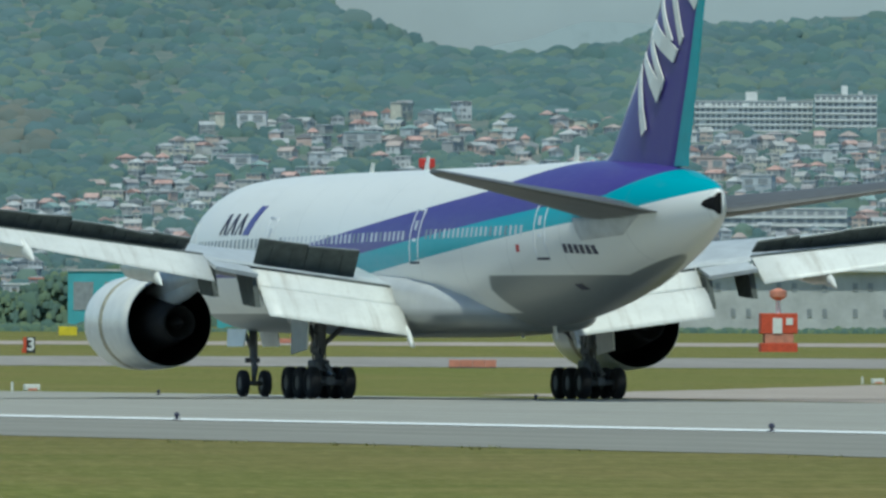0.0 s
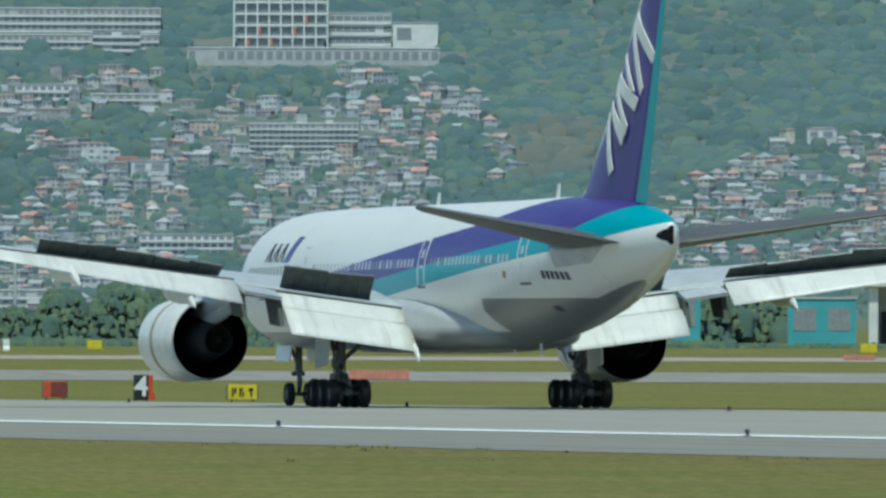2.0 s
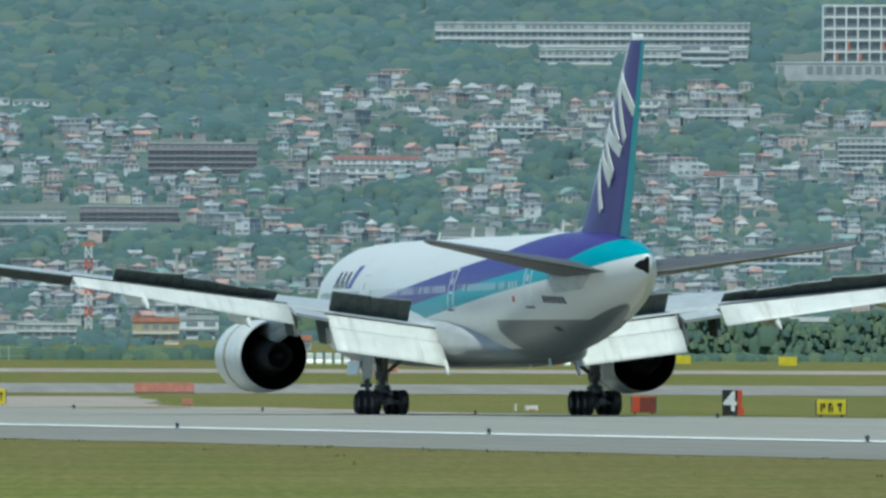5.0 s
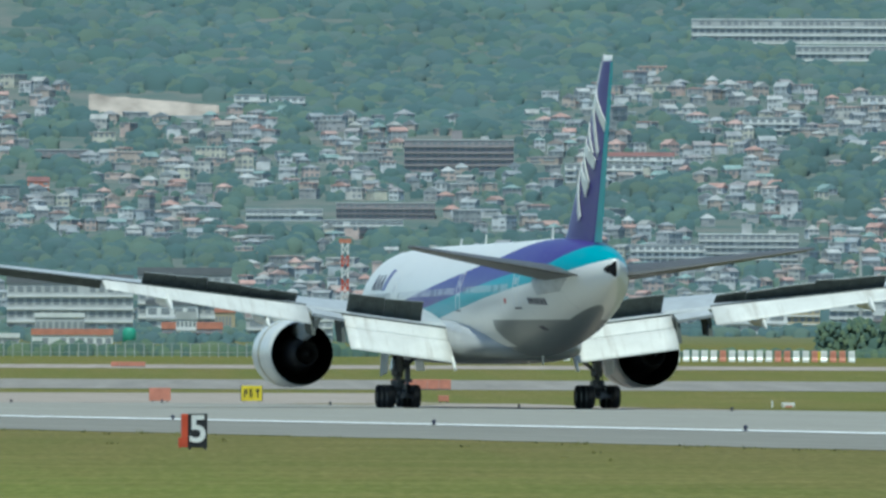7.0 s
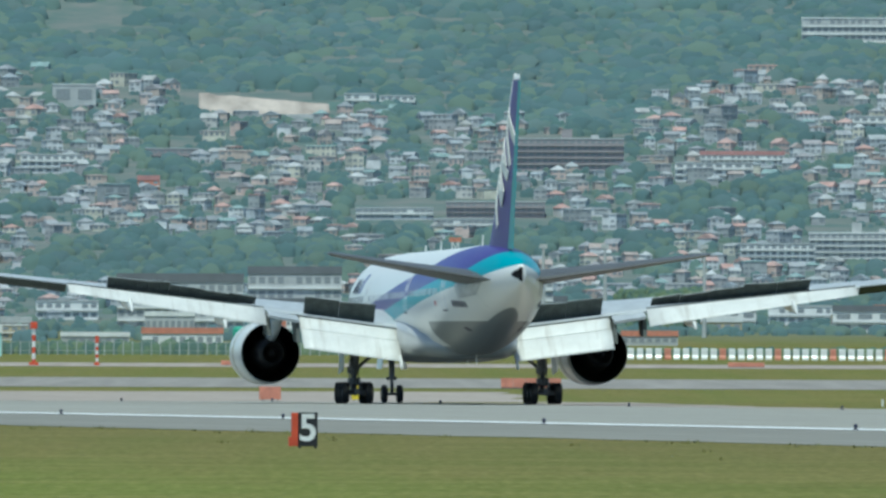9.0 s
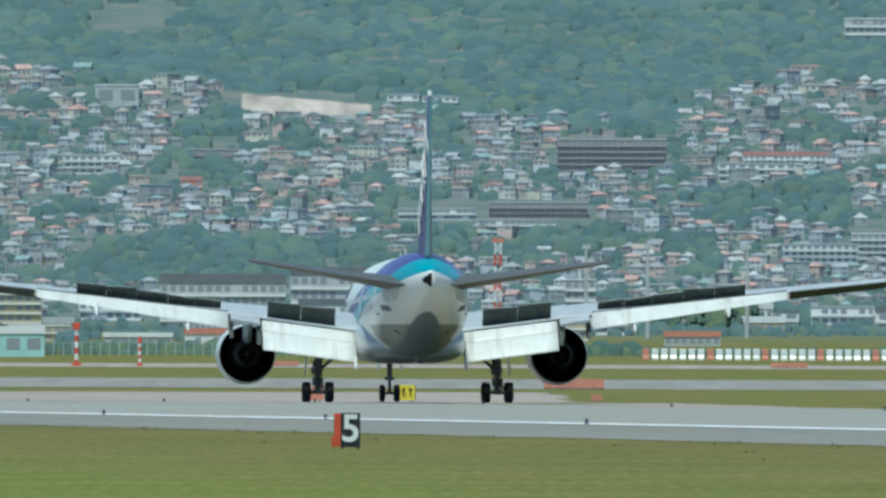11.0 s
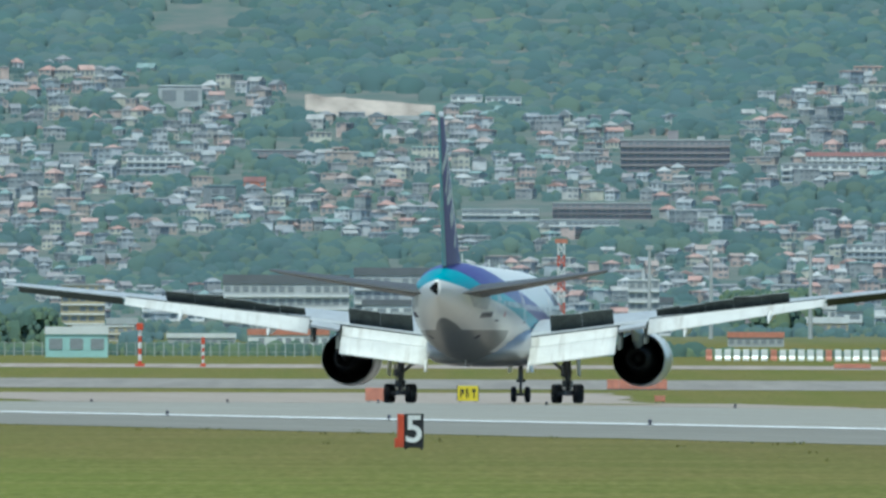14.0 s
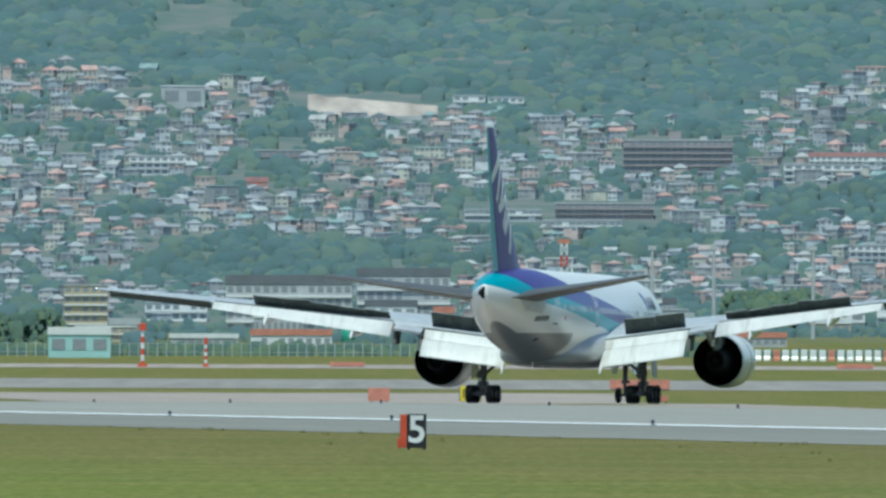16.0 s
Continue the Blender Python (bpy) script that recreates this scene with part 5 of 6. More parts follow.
def hangar():
    """Pale terminal hall: a few dark bays between broad piers, then a plain wall with two rows of small windows."""
    r = 2560
    mid = 5.5
    x, y, z = spot(mid, r)
    k = r * radians(1)
    X = lambda az: (az - mid) * k
    o = thing("hangar", pose(x, y, z, 0, 0, -mid), "long pale hangar with dark bays and small windows", "hangar")
    part("back_wall", box(bmesh.new(), X(4.84), X(6.9), 3.0, 30, -2, 8.4), M_CONC, o)
    part("roof", box(bmesh.new(), X(4.82), X(6.92), -2, 31, 8.4, 9.6, 0.2), M_PALE, o)
    for a0, a1 in ((4.84, 4.87), (4.98, 5.03), (5.15, 5.19), (5.2, 5.26), (5.4, 5.45)):
        part("pier", box(bmesh.new(), X(a0), X(a1), -1.0, 2.99, -2, 8.39, 0.08), M_PALE, o)
    # Black panels stand in for the dark inside of the open bays.
    for a0, a1, h in ((4.88, 4.97, 5.0), (5.04, 5.14, 5.5), (5.29, 5.395, 6.2)):
        part("dark_bay_panel", box(bmesh.new(), X(a0), X(a1), 2.4, 2.99, -1, h), M_SIGNBLACK, o)
    part("front_wall", box(bmesh.new(), X(5.46), X(6.88), -0.8, 2.99, -2, 8.39), M_CONC, o)
    wb = mesh_of(box(bmesh.new(), -0.35, 0.35, -0.9, -0.804, -0.6, 0.6), "window", M_WINDARK)
    for c in range(28):
        for zz in (2.6, 6.3):
            if (c * 7 + int(zz)) % 5 < 2 or 8 < c < 13:
                continue
            q = new("window", wb)
            q.parent, q.location = o, (X(5.5 + c * 0.049), 0, zz)


hangar()


def red_tower():
    """A red stepped tank tower above the roofs."""
    r = 3300
    x, y, z = spot(5.27, r)
    k = r * radians(1)
    top = H0 + k * 0.6 - z
    o = thing("red_tower", pose(x, y, z, 0, 0, -5.27), "bright red stepped tower above the roofs", "tower")
    part("shaft", box(bmesh.new(), -2.2, -0.2, 0, 3, -1, top - 0.03 * k, 0.1), M_BRIGHTRED, o)
    part("head", box(bmesh.new(), -2.6, 0.4, -0.3, 3.3, top - 0.0299 * k, top, 0.15), M_BRIGHTRED, o)
    part("side_tank", box(bmesh.new(), -0.19, 1.6, 0.2, 2.6, top - 0.1 * k, top - 0.035 * k, 0.2), M_BRIGHTRED, o)
    part("low_tank", box(bmesh.new(), 1.61, 2.8, 0.3, 2.2, top - 0.1 * k, top - 0.07 * k, 0.2), M_BRIGHTRED, o)
    part("deck", box(bmesh.new(), -4, 5, -0.6, 4, -1, top - 0.1 * k - 0.004), M_CONC, o)


red_tower()


def far_ridge():
    """The pale ridge behind the saddle, then a taller sheet; haze is painted into both."""
    bm = bmesh.new()
    lo, hi = [], []
    for az in np.arange(4.6, 7.6, 0.02):
        a = radians(az)
        e = 0.93 + 0.11 * math.exp(-((az - 5.85) / 0.35) ** 2) + 0.012 * noise.noise((az * 6, 0, 0))
        for lst, el, rr in ((lo, 0.6, 4975), (hi, e, 4985)):
            lst.append(bm.verts.new((rr * math.sin(a), rr * math.cos(a), H0 + rr * math.tan(radians(el)))))
    for i in range(len(lo) - 1):
        bm.faces.new((lo[i], lo[i + 1], hi[i + 1], hi[i]))
    tagged(new("backdrop", mesh_of(bm, "backdrop", M_FARHILL)), "far wooded ridge behind the saddle, paled as by haze", "hill", kind="structure")
    bm = bmesh.new()
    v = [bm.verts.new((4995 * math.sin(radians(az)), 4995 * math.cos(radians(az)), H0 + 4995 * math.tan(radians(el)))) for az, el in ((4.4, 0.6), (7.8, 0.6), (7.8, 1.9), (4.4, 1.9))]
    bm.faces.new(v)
    tagged(new("backdrop", mesh_of(bm, "backdrop", M_HAZE)), "added sheet painted as pale grey haze behind the hills", "haze", kind="structure")


far_ridge()


def cutting():
    """The bare, stepped earth cutting below the woods."""
    r = reach(-0.17, 0.80)
    x, y, z = spot(-0.17, r)
    w = r * radians(0.42)
    bm = bmesh.new()
    n = 40
    g = {}
    for i in range(n + 1):
        u = i / n
        for j in range(7):
            v = j / 6
            top = r * radians(0.086 - 0.036 * u) * (0.96 + 0.06 * noise.noise((u * 9, 1, 0)))
            g[i, j] = bm.verts.new((-w / 2 + u * w, v * 9 + 0.8 * noise.noise((u * 14, v * 4, 2)), -1.5 + (top + 1.5) * v))
    for i in range(n):
        for j in range(6):
            bm.faces.new((g[i, j], g[i + 1, j], g[i + 1, j + 1], g[i, j + 1]))
    ex = bmesh.ops.extrude_face_region(bm, geom=list(bm.faces))
    for v in ex["geom"]:
        if isinstance(v, bmesh.types.BMVert):
            v.co.y += 6
            v.co.z -= 2
    o = thing("earth_cutting", pose(x, y, z, 0, 0, 0.17), "bare beige earth cutting below the woods", "cutting")
    part("earth_face", bm, M_BEIGE, o, "", True)
    part("kerb_wall", box(bmesh.new(), -w / 2, w / 2, -1.0, -0.3, -2, 1.0), M_CONC, o)


cutting()


def lattice_mast(az, r, el_top, label, w=1.1, material=None):
    x, y, z = spot(az, r)
    h = H0 + r * math.tan(radians(el_top)) - z
    o = thing("lattice_mast", pose(x, y, z), label, "mast", "masts")
    n = 8
    for k in range(n):
        z0, z1 = h * k / n, h * (k + 1) / n
        mm = (M_ORANGE if k % 2 == 0 else M_PALE) if material is None else material
        for sx, sy in ((-1, -1), (1, -1), (1, 1), (-1, 1)):
            part("mast_leg", tube(bmesh.new(), (sx * w / 2, sy * w / 2, z0), (sx * w / 2, sy * w / 2, z1), 0.14, n=6), mm, o)
        part("mast_brace", tube(bmesh.new(), (-w / 2, -w / 2, z0), (w / 2, -w / 2, z1), 0.1, n=6), mm, o)
        part("mast_brace", tube(bmesh.new(), (w / 2, -w / 2, z0), (-w / 2, -w / 2, z1), 0.1, n=6), mm, o)
    part("mast_head", box(bmesh.new(), -w, w, -w / 2, w / 2, h, h + 0.8), M_FADED if material is None else material, o)


lattice_mast(0.445, 3200, 0.405, "red and white lattice mast")
for az in (0.728, 0.926, 1.245, 2.1):
    x, y, z = spot(az, 3200)
    o = thing("light_pole", pose(x, y, z), "tall pale floodlight pole", "pole", "light poles")
    part("shaft", tube(bmesh.new(), (0, 0, 0), (0, 0, H0 + 3200 * math.tan(radians(0.385)) - z), 0.42, 0.25), M_CONC, o)
    part("head", box(bmesh.new(), -0.7, 0.7, -0.3, 0.3, H0 + 3200 * math.tan(radians(0.385)) - z, H0 + 3200 * math.tan(radians(0.39)) - z + 0.5), M_CONC, o)


# ---- the town: houses ----
BLOCKED = [(6.08, 6.72, 0.66, 0.83), (2.6, 3.5, 0.92, 1.2), (1.5, 2.6, 0.97, 1.15), (2.83, 3.22, 0.65, 0.77), (1.56, 1.92, 0.32, 0.45), (0.62, 1.0, 0.62, 0.74), (0.1, 0.75, 0.43, 0.54),
           (-0.42, 0.05, 0.79, 0.91), (1.21, 1.52, 0.635, 0.68), (-0.6, -0.49, 0.545, 0.6), (2.4, 2.5, 0.6, 0.64), (0.07, 0.33, 0.82, 0.9), (-0.9, 0.1, 0.26, 0.4)]
CLEARED = [(2.62, 3.48, 0.93, 1.03), (1.86, 2.58, 0.98, 1.06), (1.53, 1.87, 1.035, 1.06), (6.08, 6.72, 0.67, 0.71), (-0.42, 0.05, 0.77, 0.83), (-0.42, 0.05, 0.83, 0.885), (-0.88, -0.56, 1.06, 1.17)]
TOP_AZ = [-3, -1, -0.4, 0.0, 0.35, 1.0, 1.15, 1.5, 2.2, 2.8, 3.4, 3.6, 3.72, 4.2, 4.4, 4.6, 5.6, 6.0, 7.5]
TOP_EL = [0.97, 0.96, 0.90, 0.84, 0.80, 0.76, 0.90, 0.93, 0.91, 0.94, 0.90, 0.84, 0.56, 0.54, 0.6, 0.74, 0.73, 0.68, 0.62]


# groves between the houses: bearing, elevation and their half widths
GROVES = [(0.275, 0.73, 0.06, 0.07), (1.19, 0.51, 0.13, 0.06), (-0.2, 0.71, 0.06, 0.05), (-0.64, 0.58, 0.07, 0.05), (0.19, 0.355, 0.05, 0.04), (0.73, 0.41, 0.15, 0.05),
          (1.5, 0.735, 0.14, 0.035), (-0.42, 0.8, 0.09, 0.035), (2.1, 0.95, 0.5, 0.05), (1.92, 0.62, 0.08, 0.08), (2.12, 0.605, 0.13, 0.045), (2.45, 0.735, 0.13, 0.065),
          (2.69, 0.88, 0.13, 0.08), (2.98, 0.87, 0.15, 0.07), (3.54, 0.62, 0.09, 0.12), (3.85, 0.5, 0.4, 0.07), (1.02, 0.62, 0.03, 0.08), (-1.1, 0.73, 0.08, 0.06), (5.05, 0.55, 0.09, 0.05)]


def wooded(az, el):
    if any(((az - a) / b) ** 2 + ((el - c) / d) ** 2 < 1 + 0.5 * noise.noise((az * 20, el * 40, 3.0)) for a, c, b, d in GROVES):
        return True
    return noise.noise((az * 3.1 + 4, el * 9.0, 2.0)) + 0.5 * noise.noise((az * 8, el * 22, 9.0)) > 0.27


def free(az, el, pad=0.0):
    return not any(a - pad < az < b + pad and c < el < d for a, b, c, d in BLOCKED)


def house_shape(w, d, h, rise, hip, over=0.13):
    """Walls, roof and windows as vertex and face lists; the front looks towards -y."""
    W = [(-w / 2, -d / 2, -2.5), (w / 2, -d / 2, -2.5), (w / 2, d / 2, -2.5), (-w / 2, d / 2, -2.5), (-w / 2, -d / 2, h), (w / 2, -d / 2, h), (w / 2, d / 2, h), (-w / 2, d / 2, h)]
    F = [(0, 1, 5, 4), (1, 2, 6, 5), (2, 3, 7, 6), (3, 0, 4, 7)]
    if not hip:
        W += [(-w / 2, 0, h + rise * 0.92), (w / 2, 0, h + rise * 0.92)]
        F += [(4, 7, 8), (5, 9, 6)]
    a, b = w / 2 + over, d / 2 + over
    k = w / 2 + over if not hip else max(0.15, w / 2 - d / 2 * 0.9)
    R = [(-a, -b, h - 0.12), (a, -b, h - 0.12), (a, b, h - 0.12), (-a, b, h - 0.12), (-k, 0, h + rise), (k, 0, h + rise),
         (-a, -b, h - 0.3), (a, -b, h - 0.3), (a, b, h - 0.3), (-a, b, h - 0.3)]
    G = [(0, 1, 5, 4), (2, 3, 4, 5), (1, 2, 5), (3, 0, 4), (6, 7, 1, 0), (7, 8, 2, 1), (8, 9, 3, 2), (9, 6, 0, 3), (9, 8, 7, 6)]
    return (W, F), (R, G)


def pane(x0, x1, z0, z1, y):
    return [(x0, y - 0.06, z0), (x1, y - 0.06, z0), (x1, y - 0.06, z1), (x0, y - 0.06, z1), (x0, y + 0.02, z0), (x1, y + 0.02, z0), (x1, y + 0.02, z1), (x0, y + 0.02, z1)], \
        [(0, 1, 2, 3), (4, 0, 3, 7), (1, 5, 6, 2), (3, 2, 6, 7), (4, 5, 1, 0)]


def lists_mesh(name, V, F, material, mats=None):
    me = bpy.data.meshes.new(name)
    me.from_pydata(V, [], F)
    for m in (material if isinstance(material, list) else [material]):
        me.materials.append(m)
    if mats is not None:
        me.polygons.foreach_set("material_index", mats)
    return me


def one_house(w, d, h, rise, hip, m, balcony):
    o = thing("house", m, "small hillside house with tiled roof and dark windows", "house", "hillside houses")
    (W, F), (R, G) = house_shape(w, d, h, rise, hip)
    ob = new("wall", lists_mesh("wall", W, F, M_OWALL))
    ob.parent = o
    roof = new("roof", lists_mesh("roof", R, G, M_OROOF))
    roof.parent = o
    k = max(0.15, w / 2 - d / 2 * 0.9) if hip else w / 2 + 0.3
    part("ridge_cap", box(bmesh.new(), -k, k, -0.12, 0.12, h + rise - 0.06, h + rise + 0.1), M_DARKROOF, roof)
    for x0, x1, z0, z1 in ((-0.4, -0.12, 0.5, 0.8), (0.05, 0.38, 0.5, 0.82), (-0.38, -0.05, 0.08, 0.36)):
        V, F2 = pane(x0 * w, x1 * w, z0 * h, z1 * h, -d / 2)
        ob = new("window", lists_mesh("window", V, F2, M_WINDARK))
        ob.parent = o
        part("window_sill", box(bmesh.new(), x0 * w - 0.06, x1 * w + 0.06, -d / 2 - 0.14, -d / 2 - 0.002, z0 * h - 0.1, z0 * h - 0.004), M_PALE, ob)
    if balcony:
        bm = box(bmesh.new(), -0.1 * w, 0.45 * w, -d / 2 - 0.7, -d / 2 - 0.002, h * 0.42, h * 0.56)
        part("balcony", bm, M_PALE, o)
    return o


rng = random.Random(11)
spots = []
for az in (4.69, 4.75, 4.81):
    spots.append((az, 0.69))
tries, cells = 0, collections.defaultdict(list)
while len(spots) < 2100 and tries < 40000:
    tries += 1
    az = rng.uniform(-1.75, 7.1)
    top = lerp(az, TOP_AZ, TOP_EL)
    el = rng.uniform(0.15, top) if az < 4 else rng.uniform(0.30, top)
    el = 0.15 + round((el - 0.15) / 0.021) * 0.021 + rng.uniform(-0.008, 0.008)
    if wooded(az, el) or not free(az, el):
        continue
    ca, ce = int(az / 0.05), int(el / 0.02)
    near = [q for i in (-1, 0, 1) for j in (-1, 0, 1) for q in cells[ca + i, ce + j]]
    if any(abs(az - a) < 0.041 and abs(el - e) < 0.0145 for a, e in near):
        continue
    cells[ca, ce].append((az, el))
    spots.append((az, el))
protos = []
V, F, MI = [], [], []
single = 0
for i, (az, el) in enumerate(spots):
    r = reach(az, el)
    x, y, z = spot(az, r)
    k = r / 4000
    w, d, h = rng.uniform(2.3, 4.0) * k, rng.uniform(2.3, 3.8) * k, rng.choice((1.4, 1.9, 2.2, 2.5)) * k
    rise, hip = rng.uniform(0.45, 1.0) * k, rng.random() < 0.5
    kind_ = rng.random()
    if kind_ < 0.12:   # small flats
        w, h, rise = w * rng.uniform(1.5, 2.4), h * rng.uniform(1.1, 1.7), 0.12
    elif kind_ < 0.24:   # flat-roofed houses
        rise = 0.12
    yaw = rng.choice((0, 0, 90, 90)) + rng.uniform(-35, 35) - az
    m = pose(x, y, z, 0, 0, yaw)
    if i < 3 or (i % 6 == 0 and single < 298):
        single += 1
        if len(protos) < 30:
            protos.append(one_house(w, d, h, rise, hip, m, i % 2))
        else:
            copy_thing(rng.choice(protos), m)
        continue
    (W, F1), (R, G) = house_shape(w, d, h, rise, hip)
    groups = [(W, F1, 0), (R, G, 1)]
    fl = max(1, round(h / (1.3 * k)))
    for side in range(4):
        wide, deep = (w, d) if side % 2 == 0 else (d, w)
        n = max(1, round(wide / rng.uniform(1.1, 1.7)))
        turn = Matrix.Rotation(side * math.pi / 2, 3, "Z")
        for f in range(fl):
            for c in range(n):
                if rng.random() < 0.25:
                    continue
                u = (c + 0.5) / n * wide - wide / 2
                ww = wide / n * rng.uniform(0.2, 0.38)
                P_, Q = pane(u - ww, u + ww, h * (f + 0.3) / fl, h * (f + 0.78) / fl, -deep / 2)
                groups.append(([tuple(turn @ Vector(p)) for p in P_], Q, 2))
    if h > 2.2 * k and rise > 0.2 and rng.random() < 0.45:   # a lower wing with its own roof
        (W2, F2), (R2, G2) = house_shape(w * 0.55, d * 0.8, h * 0.55, rise * 0.7, hip)
        for lst, Q, mi in ((W2, F2, 0), (R2, G2, 1)):
            groups.append(([(p[0] + w * 0.6, p[1] - d * 0.3, p[2]) for p in lst], Q, mi))
    for W_, F_, mi in groups:
        n0 = len(V)
        V += [tuple(m @ Vector(p)) for p in W_]
        F += [tuple(n0 + j for j in f) for f in F_]
        MI += [mi] * len(F_)
tagged(new("distant_houses", lists_mesh("distant_houses", V, F, [M_HWALL, M_HROOF, M_WINDARK], MI)), "crowded pale houses with grey and red roofs on the hillside", "houses", kind="stuff")


# ---- trees ----
_b = bmesh.new()
bmesh.ops.create_icosphere(_b, subdivisions=2, radius=1.0)
FULL_V = np.array([v.co[:] for v in _b.verts])
FULL_F = np.array([[v.index for v in f.verts] for f in _b.faces])
bmesh.ops.delete(_b, geom=[v for v in _b.verts if v.co.z < -0.6], context="VERTS")
_b.verts.index_update()
ICO_V = np.array([v.co[:] for v in _b.verts])
ICO_F = np.array([[v.index for v in f.verts] for f in _b.faces])
_b.free()
nrng = np.random.default_rng(5)


def clumps(items, whole=False):
    """Uneven leaf masses: items of centre, radius and height factor; each is several rough lumps."""
    VV, FF, n0 = [], [], 0
    base_v, base_f = (FULL_V, FULL_F) if whole else (ICO_V * np.where(ICO_V[:, 2:] < -0.05, (1.1, 1.1, 3.2), (1, 1, 1)), ICO_F)
    for (x, y, z), rad, tall, lumps in items:
        for _ in range(lumps):
            off = nrng.normal(0, 0.42, 3) * rad
            k = rad * nrng.uniform(0.4, 0.75)
            p = base_v * (1 + nrng.normal(0, 0.09, (len(base_v), 1))) * k
            p = p * np.array([1, 1, tall]) + np.array([x, y, z]) + off * np.array([1, 1, tall * 0.35])
            VV.append(p)
            FF.append(base_f + n0)
            n0 += len(base_v)
    return np.concatenate(VV), np.concatenate(FF)


def stuff_of(name, items, material, label, category):
    v, f = clumps(items)
    ob = new(name, lists_mesh(name, v.tolist(), f.tolist(), material))
    ob.data.shade_smooth()
    return tagged(ob, label, category, kind="stuff")


items, scrub = [], []
while len(items) < 9500:
    az = rng.uniform(-1.8, 7.2)
    low = lerp(az, TOP_AZ, TOP_EL) - 0.01
    hi = min(1.6, lerp(az, RIDGE_AZ, RIDGE_EL) + 0.02)
    el = rng.uniform(low, min(hi, 1.36))
    if any(a < az < b and c < el < d for a, b, c, d in CLEARED):
        continue
    r = reach(az, el)
    x, y, z = spot(az, r)
    s = rng.uniform(2.6, 4.6) if rng.random() < 0.75 else rng.uniform(4.6, 6.2)
    bare = ((az - 3.85) / 0.2) ** 2 + ((el - 0.68) / 0.1) ** 2 < 1 + 0.6 * noise.noise((az * 9, el * 20, 1.0))
    (scrub if bare else items).append(((x, y, z - s * 0.08), s, 0.8, 2))
for _ in range(2500):   # understorey between the crowns
    az = rng.uniform(-1.8, 7.2)
    el = rng.uniform(lerp(az, TOP_AZ, TOP_EL), min(1.36, lerp(az, RIDGE_AZ, RIDGE_EL)))
    if any(a < az < b and c < el < d for a, b, c, d in CLEARED):
        continue
    x, y, z = spot(az, reach(az, el))
    s = rng.uniform(4.0, 6.0)
    items.append(((x, y, z - s * 0.15), s, 0.6, 1))
for az in np.arange(4.3, 7.2, 0.006):
    x, y, z = spot(az, 4600)
    s = rng.uniform(1.5, 3.2)
    items.append(((x, y, z + s * 0.35), s, 0.9, 2))
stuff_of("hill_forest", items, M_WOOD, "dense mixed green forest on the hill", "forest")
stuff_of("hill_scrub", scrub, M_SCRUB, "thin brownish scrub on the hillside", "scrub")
items = []
while len(items) < 7400:
    az = rng.uniform(-1.75, 7.1)
    el = rng.uniform(0.14, lerp(az, TOP_AZ, TOP_EL))
    park = -0.9 < az < 0.1 and 0.26 < el < 0.4   # the belt of big trees above the flats
    if not park and (any(a < az < b and c + 0.02 < el < d for a, b, c, d in BLOCKED) or (not wooded(az, el) and rng.random() < 0.4)):
        continue
    x, y, z = spot(az, reach(az, el))
    s = rng.uniform(0.8, 1.4) if not park and not free(az, el) else rng.uniform(1.8, 3.8) if park or wooded(az, el) else rng.uniform(0.8, 2.3)
    items.append(((x, y, z + s * 0.25), s, 0.85, 3 if s > 2 else 2))
while len(items) < 8700:
    az = rng.uniform(-1.75, 4.6)
    rr = rng.uniform(2950, 3500) if not 0.7 < az < 2.1 else rng.uniform(3250, 3500)
    x, y, z = spot(az, rr)
    s = rng.uniform(0.8, 2.4)
    items.append(((x, y, z + s * 0.3), s, 0.8, 2))
for k in range(34):
    az = -0.42 + k * 0.0145
    x, y, z = spot(az, reach(az, 0.79 + rng.uniform(-0.012, 0.006)) - 6)
    s = rng.uniform(0.9, 2.3)
    items.append(((x, y, z + s * 0.3), s, 0.9, 2))
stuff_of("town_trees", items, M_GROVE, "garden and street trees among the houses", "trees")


def tree(x, y, z, h, spread, seed):
    """A tapered trunk with limbs and an uneven crown of leaf clumps."""
    q = random.Random(seed)
    o = thing("tree", pose(x, y, z - 0.2, 0, 0, q.uniform(0, 360)), "leafy green tree by the airfield fence", "tree", "fence trees")
    bm = tube(bmesh.new(), (0, 0, 0), (0.1, 0, h * 0.55), h * 0.045, h * 0.025, 8)
    for k in range(5):
        a = k * 1.3 + q.random()
        tube(bm, (0.05, 0, h * (0.3 + 0.05 * k)), (math.cos(a) * spread * 0.6, math.sin(a) * spread * 0.6, h * (0.55 + 0.06 * k)), h * 0.018, h * 0.008, 6)
    part("trunk", bm, M_TRUNK, o)
    its = []
    for k in range(420):
        a, u = q.uniform(0, math.tau), q.uniform(0, 1)
        zz = q.random()
        rr = spread * math.sqrt(u) * (0.95 - 0.5 * zz ** 2) * (1 + 0.18 * math.sin(3 * a + seed))
        its.append(((rr * math.cos(a), rr * math.sin(a), h * (0.06 + 0.86 * zz)), spread * q.uniform(0.13, 0.24), 0.85, 1))
    for k in range(16):   # the dense middle of the crown
        a, zz = q.uniform(0, math.tau), q.uniform(0.05, 0.7)
        rr = spread * q.uniform(0.1, 0.55) * (1 - 0.5 * zz)
        its.append(((rr * math.cos(a), rr * math.sin(a), h * zz), spread * q.uniform(0.55, 0.7), 0.85, 1))
    v, f = clumps(its)
    ob = new("crown", lists_mesh("crown", v.tolist(), f.tolist(), M_LEAF))
    ob.data.shade_smooth()
    ob.parent = o
    return o


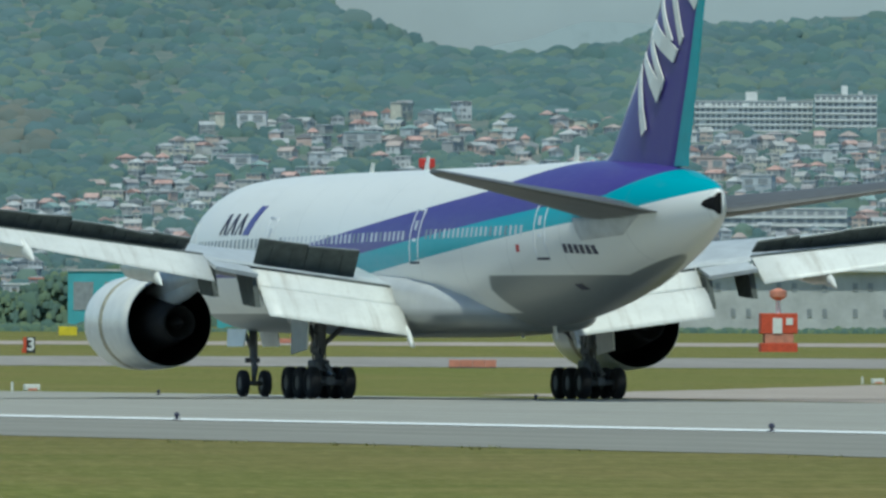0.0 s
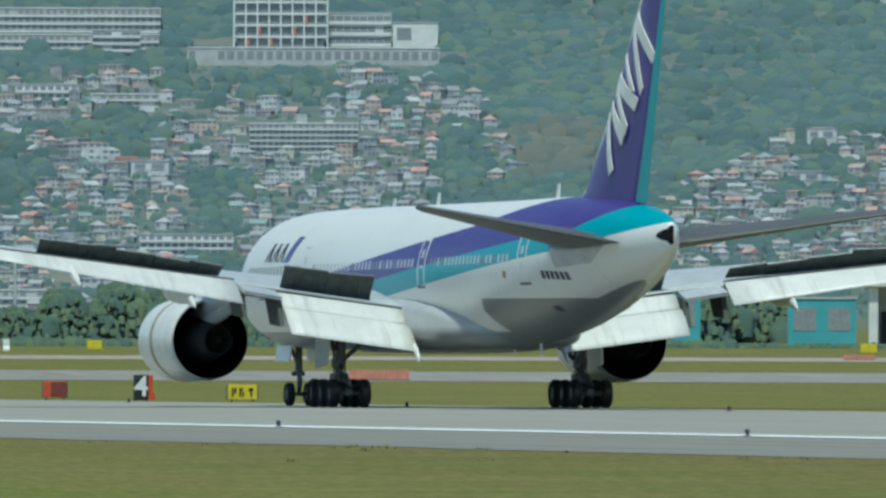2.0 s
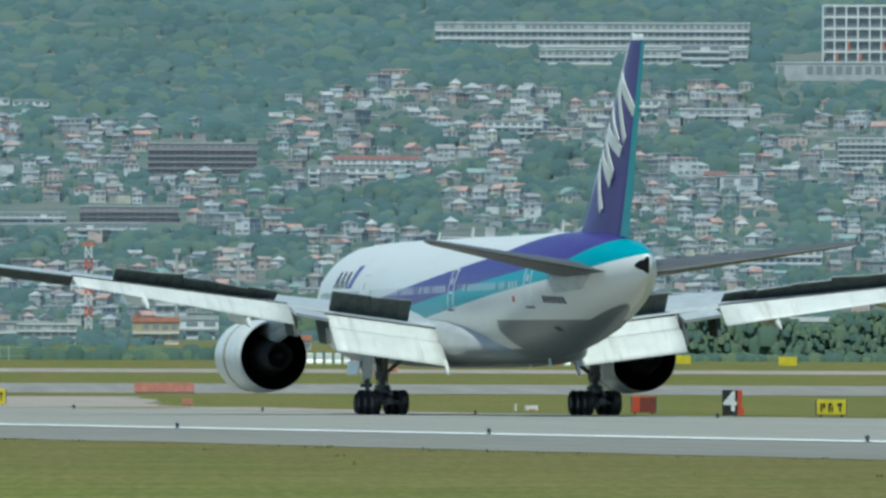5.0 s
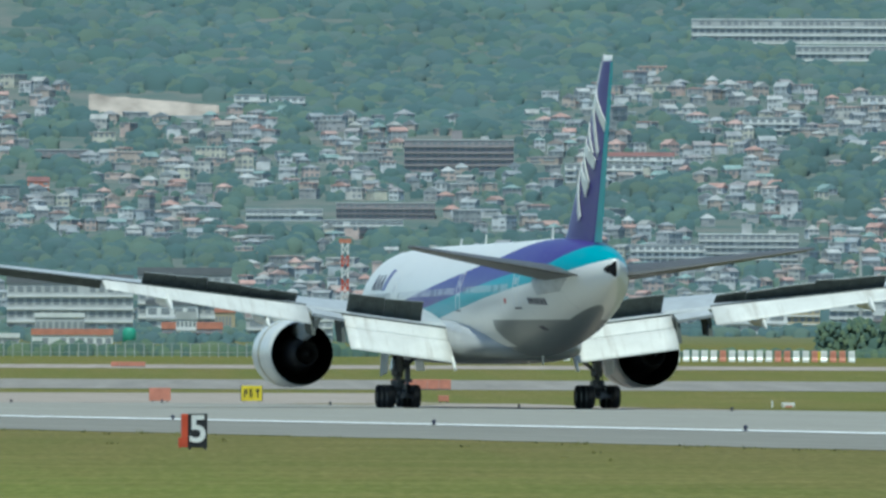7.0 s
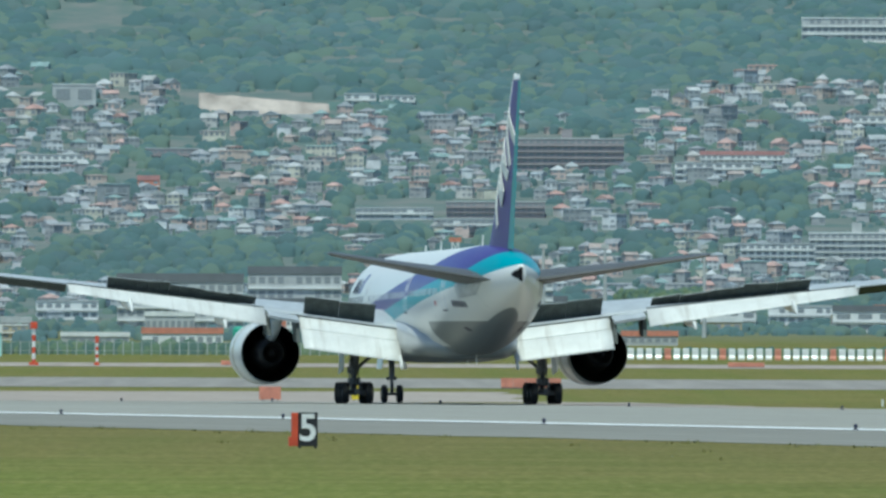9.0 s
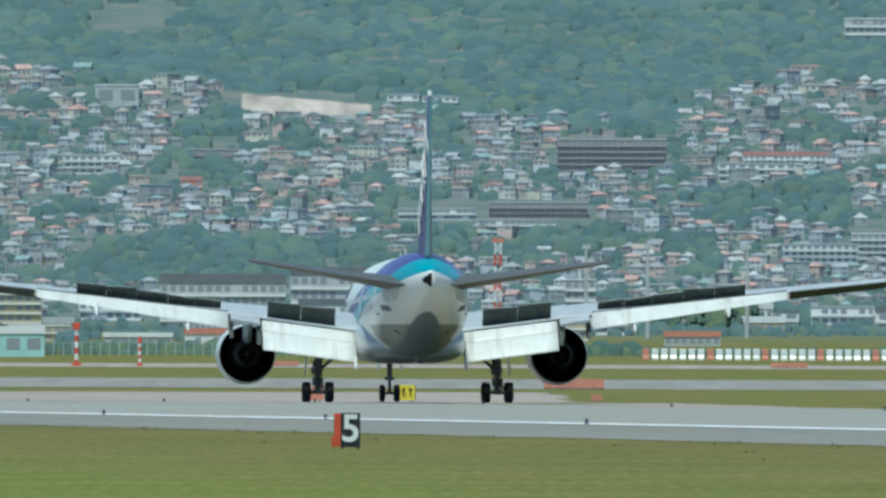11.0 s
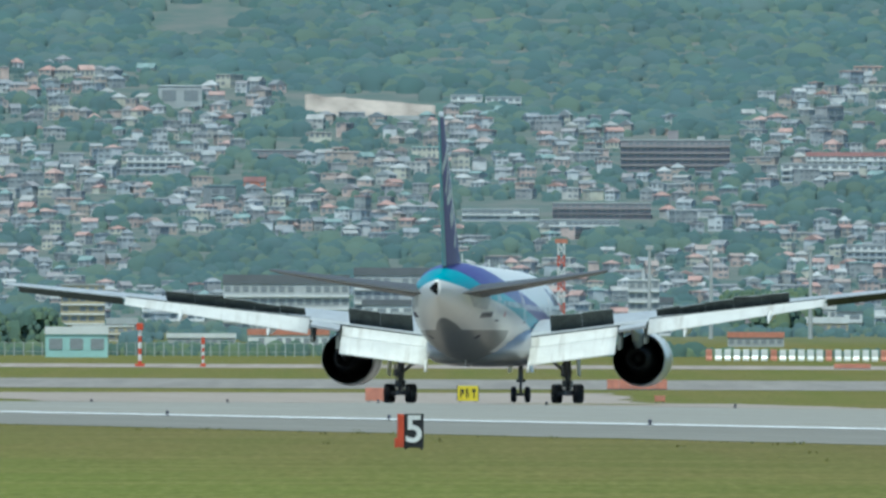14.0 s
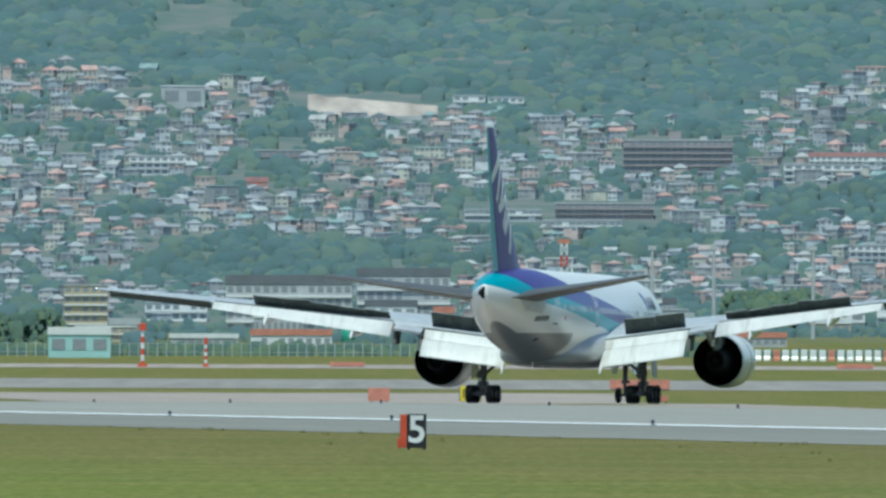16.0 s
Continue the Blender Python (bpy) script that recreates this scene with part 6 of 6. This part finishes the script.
TREES = [tree(*spot(2.45, 2700), 8.5, 4.2, 1), tree(*spot(2.6, 2705), 7.2, 4.0, 2), tree(*spot(3.3, 2700), 10.5, 5.2, 3), tree(*spot(3.6, 2690), 9.5, 5.5, 4)]


def tree_row(az0, az1, step, r0, big):
    az = az0
    while az < az1:
        rr = r0 + rng.uniform(-35, 35)
        x, y, z = spot(az, rr)
        k = rng.uniform(0.85, 1.15) * big
        c = copy_thing(TREES[rng.randrange(4)], pose(x, y, z - 0.2, 0, 0, rng.uniform(0, 360)))
        c.scale = (k, k, k * rng.uniform(0.85, 1.1))
        az += step * rng.uniform(0.7, 1.3)


tree_row(2.25, 3.0, 0.085, 2700, 0.85)
tree_row(3.05, 4.6, 0.1, 2680, 0.95)
tree_row(3.1, 4.0, 0.13, 2620, 0.6)
tree_row(1.0, 1.3, 0.09, 3350, 1.1)
tree_row(2.0, 2.3, 0.12, 2800, 0.7)
tree_row(-1.6, -1.2, 0.1, 2700, 0.8)


# ---- hedge bank and fence along the far side of the field ----
items = []
for az in np.arange(-1.7, 6.9, 0.008):
    for rr in (2440, 2470):
        x, y, z = spot(az, rr)
        s = rng.uniform(0.5, 1.15) * (1.2 if 0.9 < az < 4.4 else 1.9 if az < 0.9 else 0.8)
        items.append(((x, y, z + s * 0.3), s, 0.8, 2))
stuff_of("hedge", items, M_LEAF, "low green hedge and scrub along the airfield fence", "hedge")
VV, FF = [], []
for az in np.arange(-1.7, 0.2, 0.03):
    x, y, z = spot(az, 2400)
    n0 = len(VV)
    VV += [(x + a, y + b, z + c) for a in (-0.05, 0.05) for b in (-0.05, 0.05) for c in (0, 1.9)]
    FF += [tuple(n0 + j for j in f) for f in ((0, 1, 3, 2), (4, 6, 7, 5), (0, 4, 5, 1), (2, 3, 7, 6), (1, 5, 7, 3))]
for a0 in np.arange(-1.7, 0.2, 0.15):
    for h in (0.6, 1.75):
        (x, y, z), (x2, y2, z2) = spot(a0, 2400), spot(a0 + 0.15, 2400)
        n0 = len(VV)
        VV += [(x, y, z + h), (x2, y2, z2 + h), (x2, y2, z2 + h + 0.04), (x, y, z + h + 0.04), (x, y + 0.05, z + h), (x2, y2 + 0.05, z2 + h), (x2, y2 + 0.05, z2 + h + 0.04), (x, y + 0.05, z + h + 0.04)]
        FF += [tuple(n0 + j for j in f) for f in ((0, 1, 2, 3), (7, 6, 5, 4), (3, 2, 6, 7), (4, 5, 1, 0))]
tagged(new("perimeter_fence", lists_mesh("perimeter_fence", VV, FF, M_CONC)), "grey post and rail airfield fence", "fence", kind="stuff")


def motions():
    """The aircraft rolls out along the runway, then turns off to the right."""
    walk(jet, [(t, pose(x, y, terrain(x, y) + 0.02, 0, 0, a)) for t, x, y, a in JETROWS])


motions()
